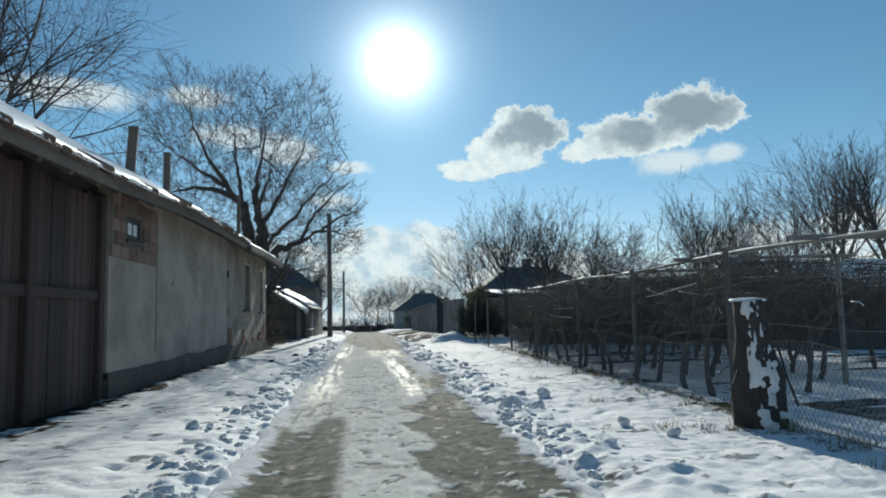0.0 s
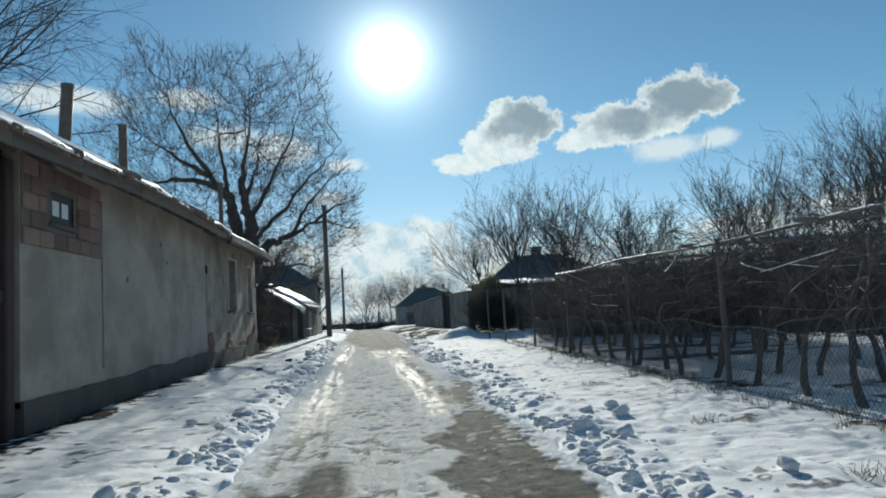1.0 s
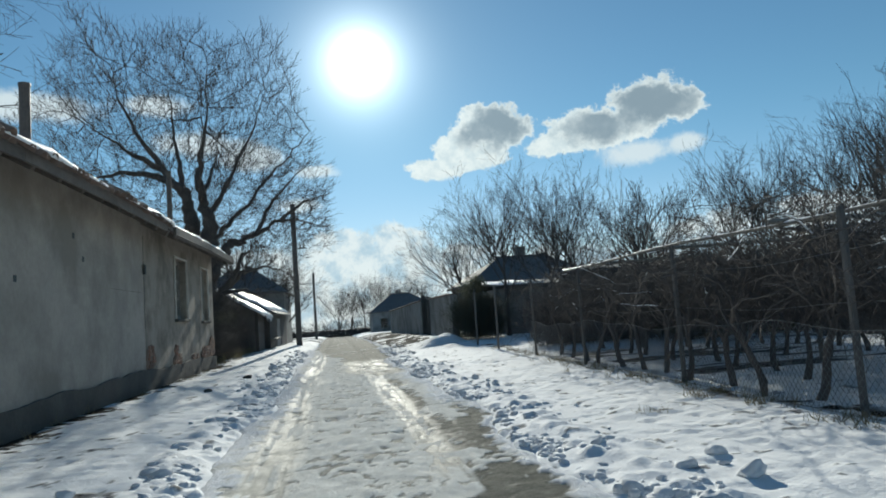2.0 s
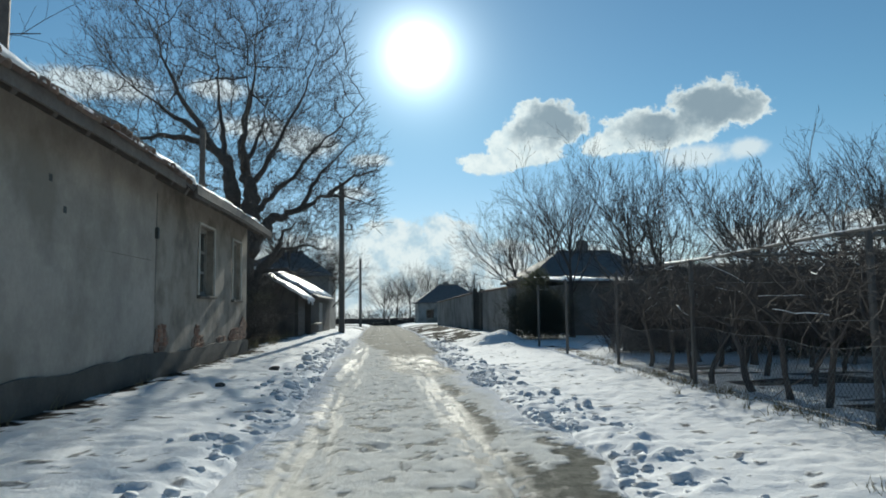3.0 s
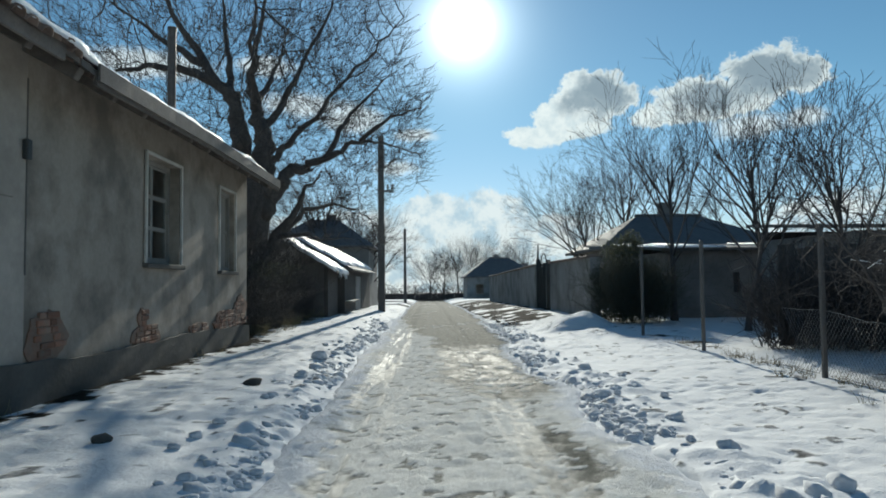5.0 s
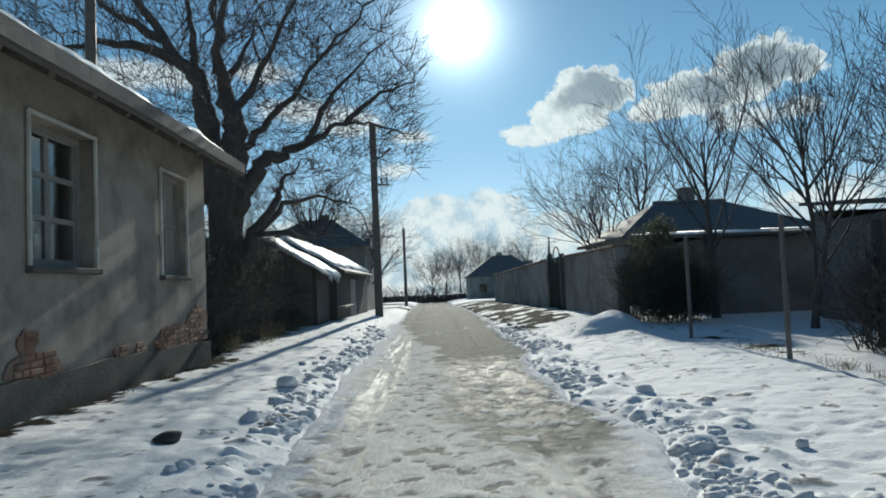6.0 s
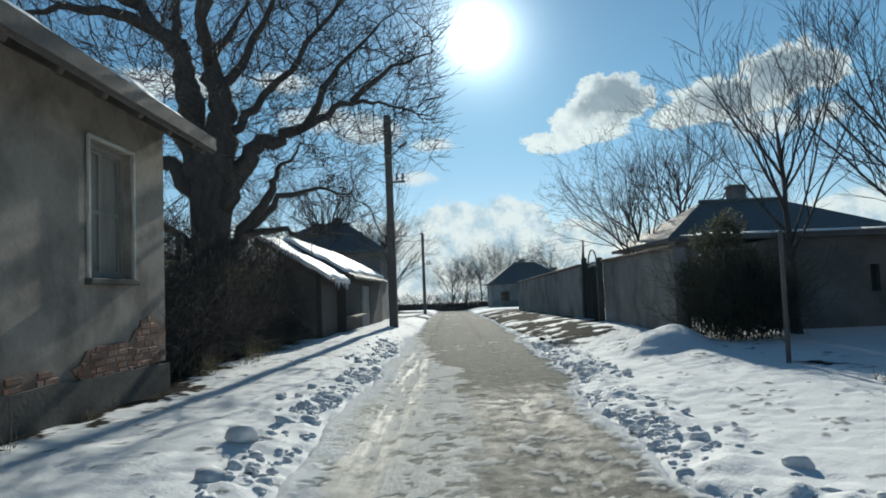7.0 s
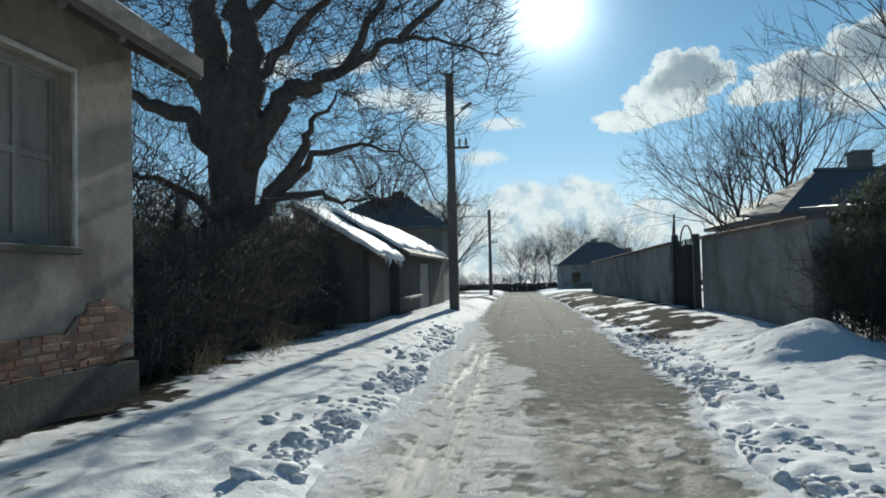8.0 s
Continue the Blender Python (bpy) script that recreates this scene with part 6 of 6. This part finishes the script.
g = Geo()
for k in range(44):
    y = rv.uniform(8, 24)
    p = (fence_x(y) + rv.uniform(0.1, 2.2), y, rv.uniform(1.0, 1.95))
    q, rad = branch(rv, p, (rv.gauss(0, 0.6), rv.gauss(0, 1), rv.gauss(0.05, 0.2)), rv.uniform(0.3, 0.9), 0.009, 0.004, 5, 0.16, 0)
    g.tube(q, rad, 4)
solo("snow_on_canes", quick_mesh("snow_on_canes", g, SNOW), SNOW, (0, 0, 0), "thin lines of snow lying on the canes", "snow", kind="stuff")

# ---- mossy stump used as a gate post, old board beside the fence ----
rng = random.Random(44)
stump = thing("stump_post", (4.02, 7.0, land(4.0, 7.0)), "stout weathered stump post plastered with old snow", "post")
body, crust = Geo(), Geo()
for k in range(45):
    z = -0.15 + k * 1.45 / 44
    f = max(0.0, z / 1.3)
    cx, rx, ry = 0.05 - 0.1 * f, 0.275 - 0.12 * f + 0.03 * math.sin(z * 5), 0.25 - 0.09 * f
    for j in range(56):
        a = 2 * math.pi * j / 56
        w = 1 + 0.2 * noise.noise(Vector((math.cos(a) * 1.4, math.sin(a) * 1.4, z * 2.6))) + 0.14 * noise.noise(Vector((math.cos(a) * 4, math.sin(a) * 4, z * 5))) + 0.06 * noise.noise(Vector((math.cos(a) * 11, math.sin(a) * 11, z * 16)))
        body.v.append((cx + rx * w * math.cos(a), ry * w * math.sin(a), z))
        # Snow sticks to one face; elsewhere the crust lies under the bark.
        turn = a - radians(-88 - 30 * f)
        side = math.cos(turn) + 0.5 * noise.noise(Vector((math.cos(a) * 2, math.sin(a) * 2, z * 4.3))) + 0.4 * noise.noise(Vector((math.cos(a) * 6, math.sin(a) * 6, z * 13)))
        t = 0.022 * float(np.clip((side - 0.98) * 6, -3, 1)) + 0.012 * noise.noise(Vector((a * 9, z * 22, 2.0)))
        crust.v.append((cx + (rx * w + t) * math.cos(a), (ry * w + t) * math.sin(a), z * 0.985))
for gg in (body, crust):
    for k in range(44):
        for j in range(56):
            a, b = k * 56 + j, k * 56 + (j + 1) % 56
            gg.f.append((a, b, b + 56, a + 56))
    gg.f.append(tuple(44 * 56 + j for j in range(56)))
part("post", body, STUMPWOOD, stump, smooth=True)
part("snow_crust", crust, CLOD, stump, "crust of snow down one side", smooth=True)
cap = rock(6, 1.0, 1.0, 2, 0.15)
cap.v = [(-0.05 + p[0] * 0.19, p[1] * 0.18, 1.29 + max(p[2], -0.3) * 0.03) for p in cap.v]
part("snow_cap", cap, SNOW, stump, smooth=True)
part("wire_end", Geo().tube([(0.2, -0.1, 0.8), (0.26, -0.12, 0.5), (0.38, -0.1, 0.2)], [0.012] * 3, 5), DARKMETAL_SHADE, stump)

# ---- snow clods, blocks and stones along the lane ----
rc = random.Random(21)
def lump_of_crust(seed, size, detail):
    """A broken, angular piece of frozen snow."""
    g = rock(seed, 1.0, 1.0, detail, 0.12)
    rk = random.Random(seed)
    m = pose(0, 0, 0, rk.uniform(-30, 30), rk.uniform(-30, 30), rk.uniform(0, 360))
    w = (rk.uniform(0.8, 1.2), rk.uniform(0.7, 1.1), rk.uniform(0.45, 0.8))
    out = []
    for p in g.v:
        q = Vector(p)
        q = q / max((abs(q.x) ** 4 + abs(q.y) ** 4 + abs(q.z) ** 4) ** 0.25, 1e-3)
        q = q + noise.noise_vector(q * 1.1 + Vector((seed * 3.7, 0, 0))) * 0.3 + noise.noise_vector(q * 3.0 + Vector((0, seed * 1.7, 0))) * 0.12
        q = m @ Vector((q.x * w[0], q.y * w[1], q.z * w[2]))
        out.append((q.x * size, q.y * size, max(q.z, -0.45) * size))
    g.v = out
    return g


clod_shapes = [lump_of_crust(30 + k, 1.0, 1) for k in range(9)]


def scatter(name, label, n, centre, spread, size):
    g = Geo()
    for _ in range(n):
        y = rc.uniform(3.5, 40)
        if noise.noise(Vector((y * 0.7, centre(20) * 5, 0))) + 0.5 * noise.noise(Vector((y * 2.3, centre(20) * 5, 4))) < rc.uniform(-0.5, 0.35):
            continue
        x = centre(y) + abs(rc.gauss(0, spread)) * (1 if centre(20) > 0 else -1)
        s = size * (0.25 + 0.75 * rc.random() ** 2) * (1.6 if rc.random() < 0.1 else 1.0)
        sh = rc.choice(clod_shapes)
        a = rc.uniform(0, 6.28)
        z = land(x, y) + 0.02
        n0 = len(g.v)
        for p in sh.v:
            g.v.append((x + s * (p[0] * math.cos(a) - p[1] * math.sin(a)), y + s * (p[0] * math.sin(a) + p[1] * math.cos(a)), z + s * p[2]))
        g.f += [tuple(n0 + i for i in f) for f in sh.f]
    solo(name, quick_mesh(name, g, CLOD), CLOD, (0, 0, 0), label, "snow clods", kind="stuff")


scatter("snow_clods", "small frozen snow clods thrown up along the lane", 2900, lambda y: float(edge_left(np.array([y]))[0]) - 0.1, 0.22, 0.06)
scatter("snow_clods", "frozen snow clods of the ploughed bank", 5600, lambda y: float(edge_right(np.array([y]))[0]) + 0.08, 0.27, 0.055)
BLOCKS = [(2.0, 9.6, 0.2), (2.25, 9.2, 0.17), (2.6, 10.2, 0.17), (2.35, 10.6, 0.13), (2.75, 10.9, 0.12), (2.1, 11.6, 0.13), (2.0, 13.4, 0.14), (2.3, 15.6, 0.13), (2.12, 19.3, 0.19), (2.4, 18.4, 0.16),
          (2.2, 20.6, 0.14), (2.36, 22.4, 0.13), (2.5, 17.2, 0.12), (2.0, 25.6, 0.14), (2.3, 24.6, 0.15), (2.1, 27.3, 0.12), (2.6, 30.2, 0.14), (-1.6, 14.3, 0.12), (-1.45, 10.2, 0.13), (-1.9, 8.2, 0.13), (-1.75, 6.4, 0.12),
          (-2.1, 11.5, 0.1), (-1.55, 18.7, 0.12), (-1.75, 22.0, 0.1), (-1.6, 28.6, 0.11), (-1.7, 30.4, 0.1), (-1.83, 25.85, 0.27), (2.8, 7.6, 0.14), (3.0, 6.8, 0.12), (1.95, 7.2, 0.13), (2.2, 6.4, 0.15)]
for k, (x, y, s) in enumerate(BLOCKS):
    s *= 0.72
    solo("snow_block", lump_of_crust(50 + k, s * 0.72, 3), CLOD, (x, y, land(x, y) + s * 0.3), "rounded block of frozen snow on the bank", "snow block", "snow blocks along the lane", smooth=True)
for x, y, s in ((-2.15, 22.7, 0.11), (-2.5, 19.6, 0.08)):
    solo("stone", rock(int(y * 3), s, 0.55, 2, 0.2), PLINTH, (x, y, land(x, y) + s * 0.2), "dark rounded stone showing through the snow", "stone", "stones on the verge", smooth=True)

# ---- dry grass and weeds ----
def tuft(g, x, y, n, h, rng):
    z = land(x, y)
    for _ in range(n):
        q, rad = branch(rng, (x + rng.gauss(0, 0.05), y + rng.gauss(0, 0.05), z - 0.02), (rng.gauss(0, 0.5), rng.gauss(0, 0.5), 1), h * rng.uniform(0.5, 1.2), 0.004, 0.001, 3, 0.2, -0.05)
        g.tube(q, rad, 3, False)


g = Geo()
for _ in range(10):
    tuft(g, rc.uniform(-3.95, -3.6), rc.uniform(10, 30), 9, 0.22, rc)
for _ in range(60):
    tuft(g, rc.uniform(-4.4, -3.7), rc.uniform(30, 40), 8, 0.5, rc)
for _ in range(170):
    y = rc.uniform(5, 28)
    tuft(g, fence_x(y) - abs(rc.gauss(0, 0.25)), y, 12, 0.16, rc)
for x, y in ((3.2, 7.2), (3.4, 7.0), (3.15, 9.5), (3.7, 6.9), (3.2, 12.9)):
    for _ in range(3):
        tuft(g, x + rc.gauss(0, 0.06), y + rc.gauss(0, 0.06), 12, 0.11, rc)
solo("dry_grass", quick_mesh("dry_grass", g, GRASS), GRASS, (0, 0, 0), "dry grass and weeds poking out of the snow", "grass", kind="stuff")
